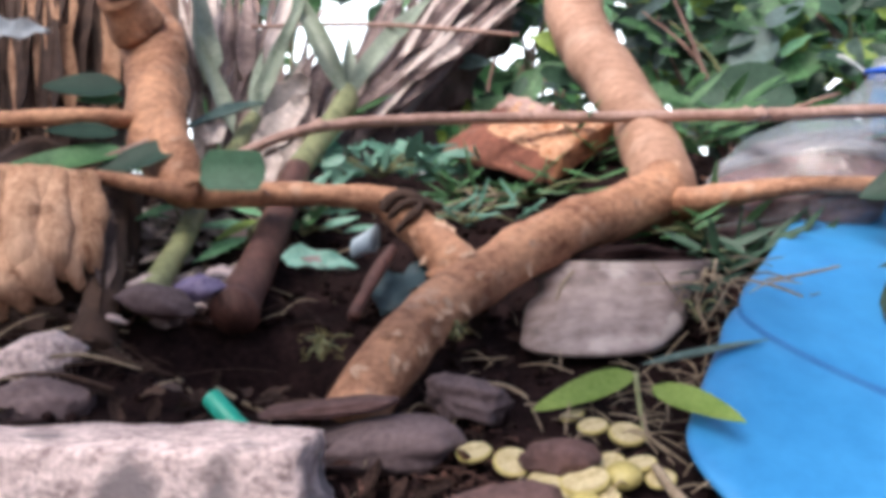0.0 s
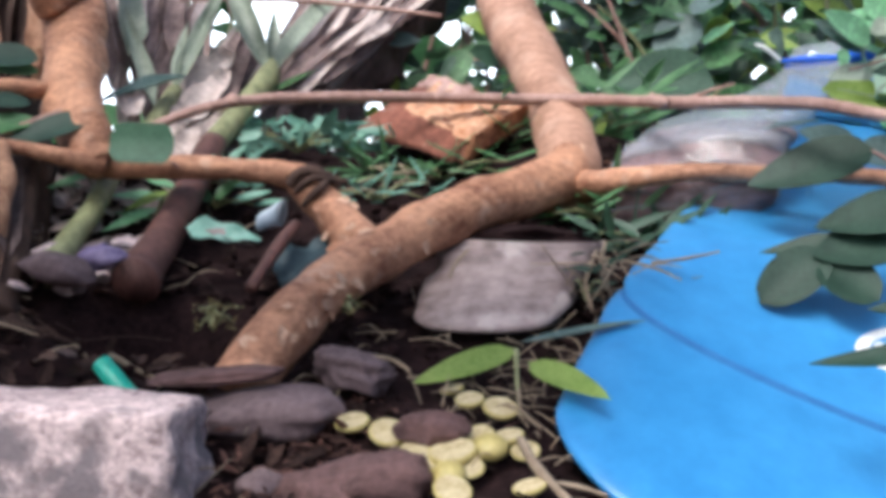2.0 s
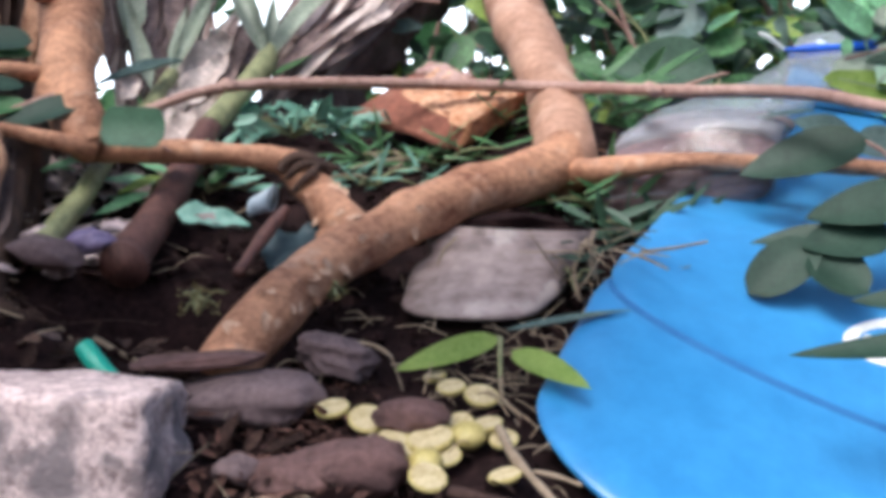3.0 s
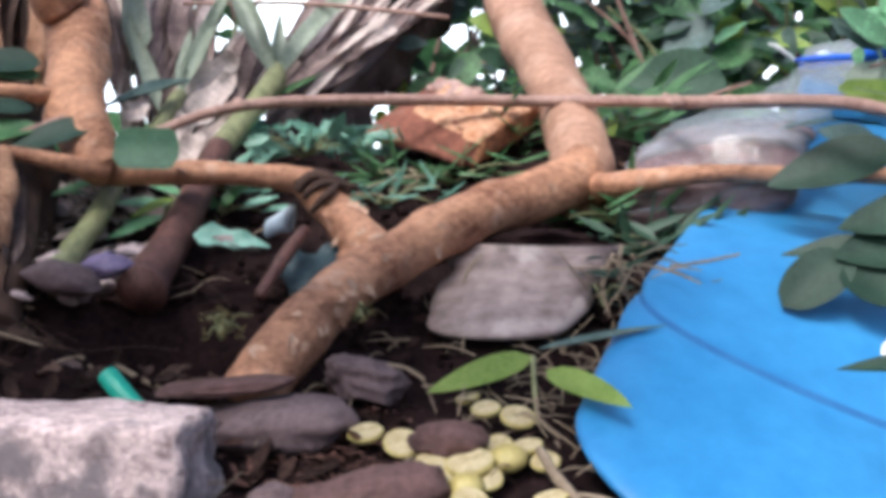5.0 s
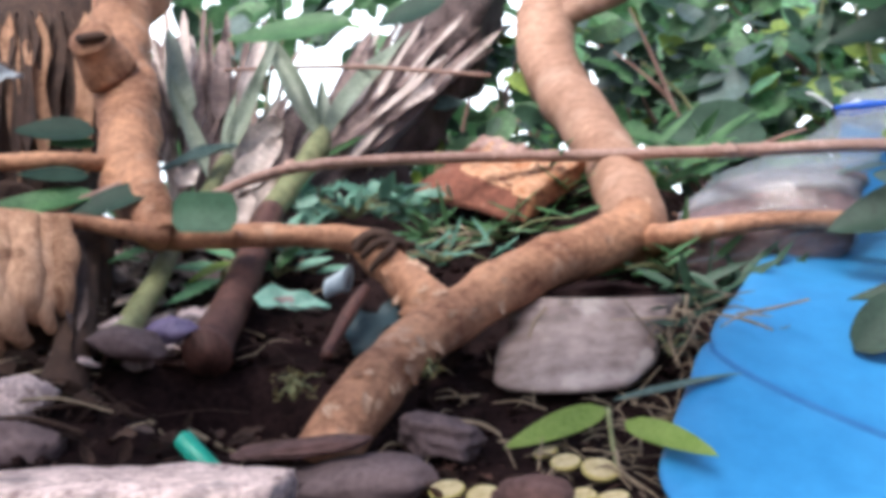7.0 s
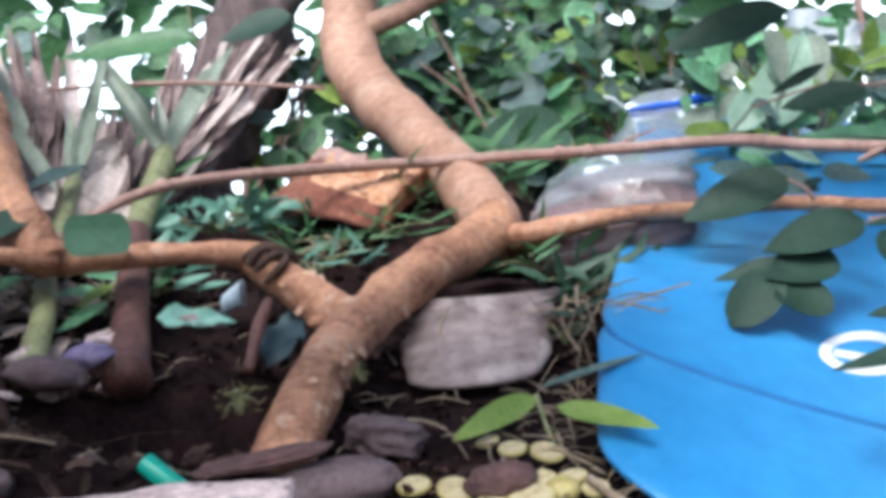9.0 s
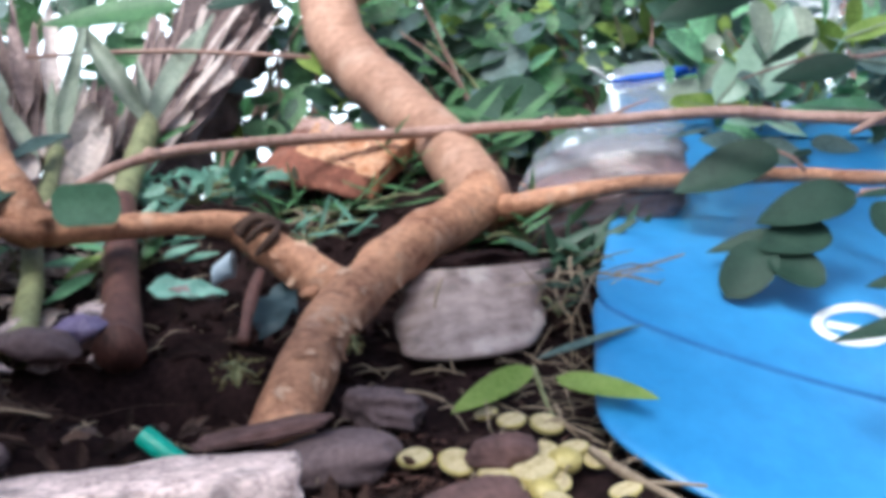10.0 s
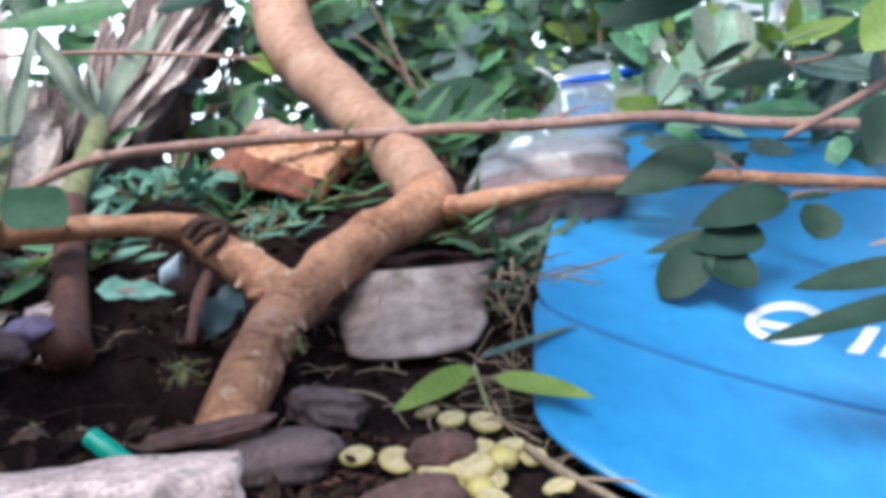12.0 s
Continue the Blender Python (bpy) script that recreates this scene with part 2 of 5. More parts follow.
def tube(bm, pts, radii, sides=10, per=6, rough=0.0, freq=18.0, cap=True, flat=1.0):
    """A tapering, slightly lumpy round limb through the points."""
    if isinstance(radii, (int, float)):
        radii = [radii] * len(pts)
    line, rad = spline(pts, radii, per)
    side, rings = None, []
    for i, p in enumerate(line):
        d = (line[min(i + 1, len(line) - 1)] - line[max(i - 1, 0)]).normalized()
        if side is None:
            side = d.cross(V((0, 0, 1)) if abs(d.z) < 0.9 else V((1, 0, 0))).normalized()
        side = (side - d * side.dot(d)).normalized()
        up = d.cross(side)
        ring = []
        for k in range(sides):
            a = 2 * math.pi * k / sides
            o = side * math.cos(a) + up * (math.sin(a) * flat)
            r = rad[i] * (1 + rough * noise.noise((p + o * rad[i]) * freq))
            ring.append(bm.verts.new(p + o * r))
        rings.append(ring)
    for a, b in zip(rings, rings[1:]):
        for k in range(sides):
            bm.faces.new((a[k], a[(k + 1) % sides], b[(k + 1) % sides], b[k]))
    if cap:
        bm.faces.new(rings[0])
        bm.faces.new(rings[-1])
    return bm


def tubes(pts, radii, **k):
    return tube(bmesh.new(), pts, radii, **k)


def blade(bm, base, tip, width, face, sag=0.0, fold=0.15, shape="ovate", wave=0.0, nu=9, thick=0.0008):
    """A leaf from base to tip: face is the way its upper side looks, sag bends it towards the back of that side."""
    a, b, up = V(base), V(tip), V(face)
    d = b - a
    length = d.length
    d.normalize()
    side = d.cross(up).normalized()
    up = side.cross(d).normalized()
    rows = []
    for layer in (0, 1):
        grid = []
        for i in range(nu + 1):
            u = i / nu
            if shape == "ovate":
                w = math.sin(math.pi * min(1, u ** 0.72 * 1.0)) ** 0.75
            elif shape == "round":
                w = math.sqrt(max(0, 1 - (2 * u - 1) ** 2)) * (1.08 - 0.16 * u)
            elif shape == "lance":
                w = math.sin(math.pi * u ** 0.85) ** 0.9 * (1 - 0.25 * u)
            elif shape == "square":
                w = min(1, u * 7 + 0.3) * min(1, (1 - u) * 5 + 0.45)
            else:
                w = min(1, u * 6) * (1 - u) ** 0.45
            row = []
            for j in range(-2, 3):
                v = j / 2
                h = fold * width * abs(v) * 0.5 * w - sag * length * math.sin(u * 1.57) ** 2
                h += wave * width * math.sin(u * 14 + v * 2 + length * 90) * abs(v)
                row.append(bm.verts.new(a + d * (u * length) + side * (v * w * width / 2) + up * (h - layer * thick)))
            grid.append(row)
        rows.append(grid)
    for layer in (0, 1):
        g = rows[layer]
        for i in range(nu):
            for j in range(4):
                q = (g[i][j], g[i][j + 1], g[i + 1][j + 1], g[i + 1][j])
                bm.faces.new(q if layer == 0 else q[::-1])
    return bm


def blades(*args, **k):
    return blade(bmesh.new(), *args, **k)


def rock(at, size, turn=0.0, seed=0, rough=0.25, detail=4, flat_top=0.0, tilt=(0, 0), freq=2.2, boxy=0.0, cuts=9):
    """A weathered stone: a ball pulled to size, cut flatter by broad planes and roughened."""
    bm = bmesh.new()
    bmesh.ops.create_icosphere(bm, subdivisions=detail, radius=1)
    rnd = random.Random(seed)
    planes = [(Vector((rnd.uniform(-1, 1), rnd.uniform(-1, 1), rnd.uniform(-1, 1))).normalized(), rnd.uniform(0.66, 0.9)) for _ in range(cuts)]
    if flat_top:
        planes.append((Vector((0, 0, 1)), flat_top))
    off = Vector((seed * 3.1, seed * 1.7, 0))
    for v in bm.verts:
        p = v.co.copy()
        if boxy:
            p = p / max(abs(p.x), abs(p.y), abs(p.z)) * boxy + p * (1 - boxy)
        for nrm, h in planes:
            d = p.dot(nrm)
            h = h * (1 + 0.55 * boxy)
            if d > h:
                p -= nrm * (d - h) * 0.85
        p *= 1 + rough * 0.5 * noise.noise(p * freq + off) + rough * 0.16 * noise.noise(p * freq * 4 + off)
        v.co = p
    m = Matrix.Translation(at) @ Euler((radians(tilt[0]), radians(tilt[1]), radians(turn))).to_matrix().to_4x4() @ Matrix.Diagonal((*size, 1))
    bmesh.ops.transform(bm, matrix=m, verts=bm.verts)
    return bm


def lone(name, bm, material, at, label, category, group="", kind="", smooth=True):
    return tagged(mesh(name, bm, material, at, smooth), label, category, group, kind)


# ---- ground ----
def ease(a, b, v):
    k = min(1, max(0, (v - a) / (b - a)))
    return k * k * (3 - 2 * k)


def ground_z(x, y):
    """The bank: low in front, climbing to a terrace behind."""
    if y < 1.03:
        z = 0.005 - 0.26 * (1 - math.exp(-(1.03 - y) * 1.6))
    else:
        right = ease(-0.1, 0.06, x)
        z = 0.005 + (0.44 - 0.06 * right) * min(y - 1.03, 0.5) + 0.18 * right * ease(1.42, 1.62, y) * 0.35
        z += 0.115 * ease(1.5, 1.8, y) + 0.1 * ease(1.8, 3.0, y)
    z += 0.2 * min(max(0, -0.08 - x), 0.3) * ease(0.85, 1.0, y) * (1 - ease(1.5, 1.9, y))
    pit = ((x + 0.2) / 0.10) ** 2 + ((y - 1.19) / 0.06) ** 2
    z -= 0.10 * (1 - ease(0.2, 1.6, pit))
    return z - 0.42 * ease(0.17, 0.62, x) * (1 - 0.75 * ease(1.3, 3.0, x)) * ease(0.1, 0.8, y) * (1 - 0.7 * ease(1.25, 1.6, y)) * (1 - ease(2.0, 3.2, y)) - 0.03 * ease(0.13, 0.2, x) * (1 - ease(1.1, 1.4, y)) * ease(0.6, 0.9, y)


def ground():
    bm = bmesh.new()
    xs = [-60, -12, -4, -2, -1.2] + [-0.8 + 0.02 * i for i in range(101)] + [1.4, 1.8, 2.4, 4, 12, 60]
    ys = [-60, -12, -4, -1, 0, 0.4, 0.6] + [0.7 + 0.015 * i for i in range(92)] + [2.1, 2.3, 2.6, 3, 4, 8, 20, 60, 200]
    rows = []
    for y in ys:
        row = []
        for x in xs:
            p = Vector((x, y, 0))
            z = ground_z(x, y) - 0.006
            if -1 < x < 1.2 and 0.6 < y < 2.2:
                z += 0.018 * noise.noise(p * 9) + 0.009 * noise.noise(p * 26) + 0.006 * noise.noise(p * 60)
            row.append(bm.verts.new((x, y, z)))
        rows.append(row)
    for a, b in zip(rows, rows[1:]):
        for i in range(len(xs) - 1):
            bm.faces.new((a[i], a[i + 1], b[i + 1], b[i]))
    return lone("ground", bm, "soil", (0, 0, 0), "dark soil bank with leaf litter", "ground", kind="structure")


ground()


def bright_sky():
    bm = bmesh.new()
    n = 24
    low = [bm.verts.new((-30 + 60 * i / n, 26 - 6 * (2 * i / n - 1) ** 2, -2)) for i in range(n + 1)]
    high = [bm.verts.new((v.co.x, v.co.y, 16)) for v in low]
    for i in range(n):
        bm.faces.new((low[i], low[i + 1], high[i + 1], high[i]))
    lone("backdrop", bm, "white_sky", (0, 26, -2), "bright white hazy sky far behind", "sky", kind="structure")


bright_sky()


# ---- the tree ----
def tree():
    root = (-0.105, 1.104, 0.061)
    t = thing("tree", root, "small leaning tree with smooth orange-brown flaking bark", "tree")
    trunk = tubes([(-0.119, 1.104, 0.039), (-0.105, 1.114, 0.065), (-0.082, 1.143, 0.098), (-0.055, 1.193, 0.128), (-0.001, 1.273, 0.172), (0.087, 1.365, 0.220), (0.188, 1.477, 0.257), (0.220, 1.537, 0.287)],
                  [0.034, 0.0305, 0.0285, 0.0275, 0.0285, 0.029, 0.031, 0.033], sides=20, per=9, rough=0.16, freq=22)
    trunk = part("trunk", trunk, "bark", t)
    limb = tubes([(0.192, 1.492, 0.242), (0.214, 1.534, 0.280), (0.213, 1.596, 0.320), (0.208, 1.676, 0.370), (0.196, 1.758, 0.420), (0.186, 1.840, 0.467), (0.169, 1.925, 0.517), (0.156, 2.000, 0.572), (0.149, 2.060, 0.628), (0.160, 2.120, 0.702), (0.185, 2.15, 0.82)],
                 [0.028, 0.040, 0.0385, 0.039, 0.0405, 0.043, 0.0455, 0.0475, 0.049, 0.0505, 0.048], sides=20, per=9, rough=0.1, freq=18)
    part("limb", limb, "bark_pale", t)
    part("limb_fork", tubes([(0.158, 2.095, 0.675), (0.20, 2.085, 0.692), (0.27, 2.08, 0.715), (0.36, 2.07, 0.75)], [0.026, 0.022, 0.019, 0.015], sides=14, per=7, rough=0.12, freq=20), "bark_pale", t)
    bough = tubes([(0.203, 1.508, 0.254), (0.252, 1.454, 0.254), (0.340, 1.397, 0.258), (0.430, 1.398, 0.254), (0.540, 1.365, 0.246), (0.601, 1.268, 0.223), (0.714, 1.237, 0.202)],
                  [0.022, 0.0155, 0.0105, 0.010, 0.0092, 0.0085, 0.007], sides=12, per=8, rough=0.18, freq=40)
    part("bough", bough, "bark", t)
    knob = rock((0.251, 1.480, 0.243), (0.020, 0.02, 0.012), 0, 3, 0.4, 3)
    part("knob", knob, "bark", t)
    arm = tubes([(-0.008, 1.283, 0.171), (-0.040, 1.321, 0.197), (-0.072, 1.369, 0.234), (-0.102, 1.387, 0.260)],
                [0.026, 0.023, 0.021, 0.019], sides=14, per=7, rough=0.22, freq=36)
    part("arm", arm, "bark", t)
    side_bough = tubes([(-0.086, 1.388, 0.253), (-0.104, 1.382, 0.263), (-0.180, 1.369, 0.274), (-0.252, 1.351, 0.274), (-0.304, 1.349, 0.282), (-0.328, 1.348, 0.300)],
                       [0.017, 0.0155, 0.013, 0.013, 0.020, 0.03], sides=12, per=8, rough=0.25, freq=34)
    part("side_bough", side_bough, "bark", t)
    upright = tubes([(-0.304, 1.329, 0.276), (-0.331, 1.347, 0.303), (-0.360, 1.390, 0.353), (-0.376, 1.450, 0.412), (-0.396, 1.510, 0.478), (-0.424, 1.580, 0.545), (-0.430, 1.635, 0.610), (-0.412, 1.700, 0.680)],
                    [0.018, 0.030, 0.034, 0.036, 0.039, 0.041, 0.041, 0.040], sides=18, per=9, rough=0.28, freq=26)
    part("upright_bough", upright, "bark", t)
    # unseen branches, added to carry the shading leaves above the view
    for end, way in ((V((-0.412, 1.700, 0.680)), ((-0.45, 1.5, 0.95), (-0.5, 1.15, 1.0), (-0.35, 0.9, 0.82))), (V((0.185, 2.15, 0.82)), ((0.15, 1.8, 0.98), (0.02, 1.3, 0.95), (-0.08, 0.92, 0.78))), (V((0.185, 2.15, 0.82)), ((0.35, 1.8, 0.92), (0.5, 1.4, 0.84), (0.6, 1.12, 0.74)))):
        part("shade_branch", tubes([end, *way], [0.034, 0.024, 0.016, 0.006], sides=10, per=6, rough=0.15), "bark", t)
    sawn = tubes([(-0.402, 1.479, 0.491), (-0.413, 1.457, 0.516), (-0.416, 1.440, 0.528)], [0.034, 0.028, 0.027], sides=16, per=5, rough=0.15, freq=30)
    sawn = part("sawn_stub", sawn, "bark", t)
    # dark lump standing in for the shade in the stub's hollow
    part("cut_face", rock((-0.414, 1.435, 0.528), (0.022, 0.012, 0.007), 0, 12, 0.3, 3, tilt=(25, 0)), "dark_wood", sawn, "dark cut end, its hollow's shade put into the colour")
    spur = tubes([(-0.307, 1.329, 0.276), (-0.346, 1.298, 0.284), (-0.395, 1.285, 0.295), (-0.444, 1.274, 0.296)], [0.013, 0.010, 0.008, 0.006], rough=0.2, sides=8)
    part("spur", spur, "bark", t)
    stub = tubes([(-0.380, 1.383, 0.366), (-0.409, 1.342, 0.367), (-0.463, 1.321, 0.366), (-0.548, 1.318, 0.366)], [0.011, 0.0105, 0.010, 0.009], rough=0.15, sides=9)
    part("stub", stub, "bark", t)
    lacing = tubes([(-0.107, 1.357, 0.251), (-0.090, 1.352, 0.266), (-0.067, 1.358, 0.261), (-0.053, 1.369, 0.249)], 0.006, rough=0.4, sides=7)
    part("tie", lacing, "dark_wood", t, "dark cord tied round the branch")
    for a, b, c in (((-0.100, 1.352, 0.242), (-0.078, 1.343, 0.257), (-0.044, 1.374, 0.254)), ((-0.091, 1.348, 0.227), (-0.071, 1.338, 0.246), (-0.061, 1.368, 0.263)), ((-0.111, 1.366, 0.260), (-0.085, 1.357, 0.269), (-0.053, 1.378, 0.259))):
        part("tie", tubes([a, b, c], [0.003, 0.0055, 0.003], rough=0.5, freq=60, sides=7), "dark_wood", t, "dark cord tied round the branch")
    # curled flakes of peeling bark over the lower trunk and the arm
    rnd = random.Random(14)
    for pts, rad, many in (([(-0.105, 1.114, 0.065), (-0.082, 1.143, 0.098), (-0.055, 1.193, 0.128), (-0.001, 1.273, 0.172), (0.044, 1.324, 0.200)], [0.0305, 0.0285, 0.0275, 0.0285, 0.029], 30),
                           ([(-0.013, 1.283, 0.174), (-0.040, 1.321, 0.197), (-0.072, 1.369, 0.234)], [0.026, 0.023, 0.021], 9),
                           ([(0.188, 1.477, 0.257), (0.220, 1.537, 0.276), (0.254, 1.479, 0.256)], [0.033, 0.036, 0.021], 8)):
        line, radii = spline(pts, rad, 12)
        for i in range(many):
            k = min(len(line) - 2, int(rnd.random() ** 0.85 * (len(line) - 1)))
            d = (line[k + 1] - line[k]).normalized()
            toward = V((rnd.uniform(-0.9, 0.9), -1, rnd.uniform(-0.5, 0.8)))
            n = (toward - d * toward.dot(d)).normalized()
            p = line[k] + n * (radii[k] * 1.005)
            along_d = (d * rnd.uniform(-1, 1) + n.cross(d) * rnd.uniform(-1, 1)).normalized()
            ln = rnd.uniform(0.009, 0.024)
            flake = blades(p - n * 0.001, p + along_d * ln + n * rnd.uniform(0.0, 0.0015), ln * rnd.uniform(0.4, 0.8), n, rnd.uniform(-0.02, 0.12), 0.15, shape="round", wave=0.08, nu=5)
            part("bark_flake", flake, "bark_flake" if rnd.random() < 0.7 else "bark", t, "pale peeling bark flake" if i % 2 else "")
    for at, r, seed in (((-0.021, 1.292, 0.188), 0.013, 61), ((-0.000, 1.254, 0.156), 0.012, 62), ((-0.046, 1.292, 0.178), 0.010, 63), ((-0.023, 1.224, 0.146), 0.012, 64),
                        ((0.229, 1.499, 0.241), 0.014, 65), ((-0.086, 1.138, 0.109), 0.012, 66)):
        part("bark_lump", rock(at, (r * 1.3, r, r * 0.8), 20, seed, 0.5, 3), "bark", t)


tree()


def long_branch():
    b = tubes([(-0.325, 1.388, 0.292), (-0.265, 1.409, 0.330), (-0.188, 1.450, 0.359), (-0.083, 1.523, 0.373), (0.054, 1.598, 0.380), (0.175, 1.622, 0.378), (0.275, 1.566, 0.366), (0.332, 1.378, 0.335), (0.453, 1.301, 0.320), (0.521, 1.225, 0.293), (0.696, 1.157, 0.260)],
              [0.0045, 0.006, 0.0066, 0.0072, 0.0076, 0.0078, 0.0074, 0.0072, 0.0072, 0.007, 0.007], sides=10, per=10, rough=0.12, freq=50)
    t = thing("branch", (0.175, 1.622, 0.378), "long thin grey-brown branch crossing before the tree", "branch")
    part("stem", b, "twig", t)
    for at in ((-0.187, 1.447, 0.360), (0.054, 1.596, 0.381), (0.320, 1.538, 0.361), (0.308, 1.388, 0.337)):
        part("node", rock(at, (0.011, 0.009, 0.0095), 0, 7, 0.5, 2), "twig", t)
    part("side_twig", tubes([(0.327, 1.374, 0.335), (0.363, 1.361, 0.346), (0.386, 1.356, 0.351)], [0.003, 0.002, 0.001], sides=6), "twig", t)


long_branch()


# ---- the drum ----
DRUM_FOOT, DRUM_AXIS = V((0.5289, 1.2361, 0.0223)), V((0.138, 0.4465, 0.3038))
DRUM_SIDE, DRUM_DEEP = V((0.2133, 0.0981, -0.0461)), V((-0.1908, 0.0872, 0.1045))
D_LOW, D_SEAM, D_CREASE, D_GROOVE, D_TOP = -0.382, 0.0, 0.68, 0.93, 1.13


def drum_radius(h):
    """The barrel's outline: swelling towards the foot, drawn in at the seam, the shoulder and the lid's groove."""
    r = 1 - 0.05 * h if h > 0 else 1 - 0.379 * h - 0.335 * h * h
    r -= 0.014 * math.exp(-((h - D_SEAM) / 0.012) ** 2) + 0.02 * math.exp(-((h - D_CREASE) / 0.02) ** 2)
    r += 0.012 * math.exp(-((h - 0.06) / 0.05) ** 2) + 0.012 * math.exp(-((h + 0.06) / 0.05) ** 2)
    return r * (1 - 0.10 * (min(1, max(0, D_LOW + 0.03 - h) / 0.09)) ** 2)


def drum_middle(h):
    """The drum's axis, drifted and pushed back to fit the camera's view."""
    k = min(max(h, 0), D_CREASE)
    drift = 0.329 * k + 0.335 * k * k + 0.15 * max(0, h - D_CREASE)
    return DRUM_FOOT + DRUM_AXIS * h + V((0.302, 0.139, -0.065)) * drift + V((0.04, 0.12, 0.005)) * ease(0.25, 0.75, h)


def drum_at(q, h, off=0.0):
    """A place on the drum's wall: q round it in radians, h up its axis, off metres proud of it."""
    r = drum_radius(h) + off / 0.19
    # upper rings raised towards the right, shaped to fit the camera's view
    level = V((0, 0, 0.074 * r * ease(0.1, 0.7, h) * (1 + math.cos(q + math.pi / 4))))
    return drum_middle(h) + (DRUM_SIDE * math.cos(q) + DRUM_DEEP * math.sin(q)) * r + level


def drum_shell(h0, h1, nh, off=0.0, caps="", nq=120):
    """A band of the drum's wall; caps: "low" and "high" close that end."""
    bm = bmesh.new()
    rows = [[bm.verts.new(drum_at(2 * math.pi * j / nq, h0 + (h1 - h0) * i / nh, off)) for j in range(nq)] for i in range(nh + 1)]
    for a, b in zip(rows, rows[1:]):
        for j in range(nq):
            bm.faces.new((a[j], a[(j + 1) % nq], b[(j + 1) % nq], b[j]))
    for name, row, h in (("low", rows[0], h0), ("high", rows[-1], h1)):
        if name in caps:
            mid = sum((v.co for v in row), V((0, 0, 0))) / nq
            inner = [bm.verts.new(mid.lerp(v.co, 0.88) + DRUM_AXIS * (0.02 if name == "low" else -0.03)) for v in row]
            for j in range(nq):
                bm.faces.new((row[j], row[(j + 1) % nq], inner[(j + 1) % nq], inner[j]))
            bm.faces.new(inner)
    return bm


def drum_stroke(q0, h0, dq, dh, wq, wh):
    """A painted stroke on the wall, from (q0, h0) along (dq, dh), as wide as (wq, wh)."""
    bm = bmesh.new()
    g = [[bm.verts.new(drum_at(q0 + dq * i / 8 + wq * j, h0 + dh * i / 8 + wh * j, 0.002)) for j in (0, 1)] for i in range(9)]
    for a, b in zip(g, g[1:]):
        bm.faces.new((a[0], a[1], b[1], b[0]))
    return bm


def drum():
    d = thing("water_drum", tuple(DRUM_FOOT + DRUM_AXIS * D_LOW), "large blue plastic water drum leaning on the bank, white lettering", "drum")
    part("lower_wall", drum_shell(D_LOW - 0.06, D_SEAM - 0.009, 40, caps="low"), "drum", d)
    part("seam", drum_shell(D_SEAM - 0.009, D_SEAM + 0.009, 8), "drum_seam", d, "dark moulded seam")
    part("middle_wall", drum_shell(D_SEAM + 0.009, D_CREASE, 60), "drum", d)
    part("upper_wall", drum_shell(D_CREASE, D_GROOVE, 20), "drum", d)
    lid = part("lid", drum_shell(D_GROOVE + 0.012, D_TOP, 10, 0.005, caps="high"), "drum", d, "blue screw lid")
    part("lid_groove", drum_shell(D_GROOVE, D_GROOVE + 0.012, 2, -0.004), "drum_seam", lid)
    # the maker's mark as plain shapes: a ring with a bar, and slanted strokes
    ring, rows = bmesh.new(), []
    for i in range(49):
        a = 2 * math.pi * i / 48
        rows.append([ring.verts.new(drum_at(-2.5236 + k * 0.1782 * math.cos(a) + m * 0.0185 * math.sin(a), 0.2136 + k * 0.0246 * math.cos(a) + m * 0.0622 * math.sin(a), 0.002))
                     for k, m in ((1.0, 1.0), (0.74, 0.62))])
    for a, b in zip(rows, rows[1:]):
        ring.faces.new((a[0], a[1], b[1], b[0]))
    part("painted_ring", ring, "white_paint", d, "white painted ring")
    part("painted_stroke", drum_stroke(-2.638, 0.207, 0.241, 0.014, -0.014, -0.022), "white_paint", d)
    for q, h in ((-2.293, 0.172), (-2.145, 0.178), (-1.997, 0.185)):
        part("painted_stroke", drum_stroke(q, h, 0.130, 0.080, 0.074, 0.003), "white_paint", d)


drum()


# ---- bags ----
def lathe(centre_line, radii_x, radii_y, across, away, n=40, wrinkle=0.0, seed=0, cap=True):
    """A soft bag: oval rings along a line, with creases."""
    bm = bmesh.new()
    rows = []
    for i, (c, rx, ry) in enumerate(zip(centre_line, radii_x, radii_y)):
        row = []
        for k in range(n):
            a = 2 * math.pi * k / n
            o = V(across) * (rx * math.cos(a)) + V(away) * (ry * math.sin(a))
            p = V(c) + o
            f = 1 + wrinkle * noise.noise(Vector((p.x * 9, p.y * 9, p.z * 38 + seed))) + wrinkle * 0.5 * noise.noise(p * 60)
            row.append(bm.verts.new(V(c) + o * f))
        rows.append(row)
    for a, b in zip(rows, rows[1:]):
        for k in range(n):
            bm.faces.new((a[k], a[(k + 1) % n], b[(k + 1) % n], b[k]))
    if cap:
        bm.faces.new(rows[0])
        bm.faces.new(rows[-1])
    return bm


def along(a, b, n):
    return [V(a).lerp(V(b), i / (n - 1)) for i in range(n)]


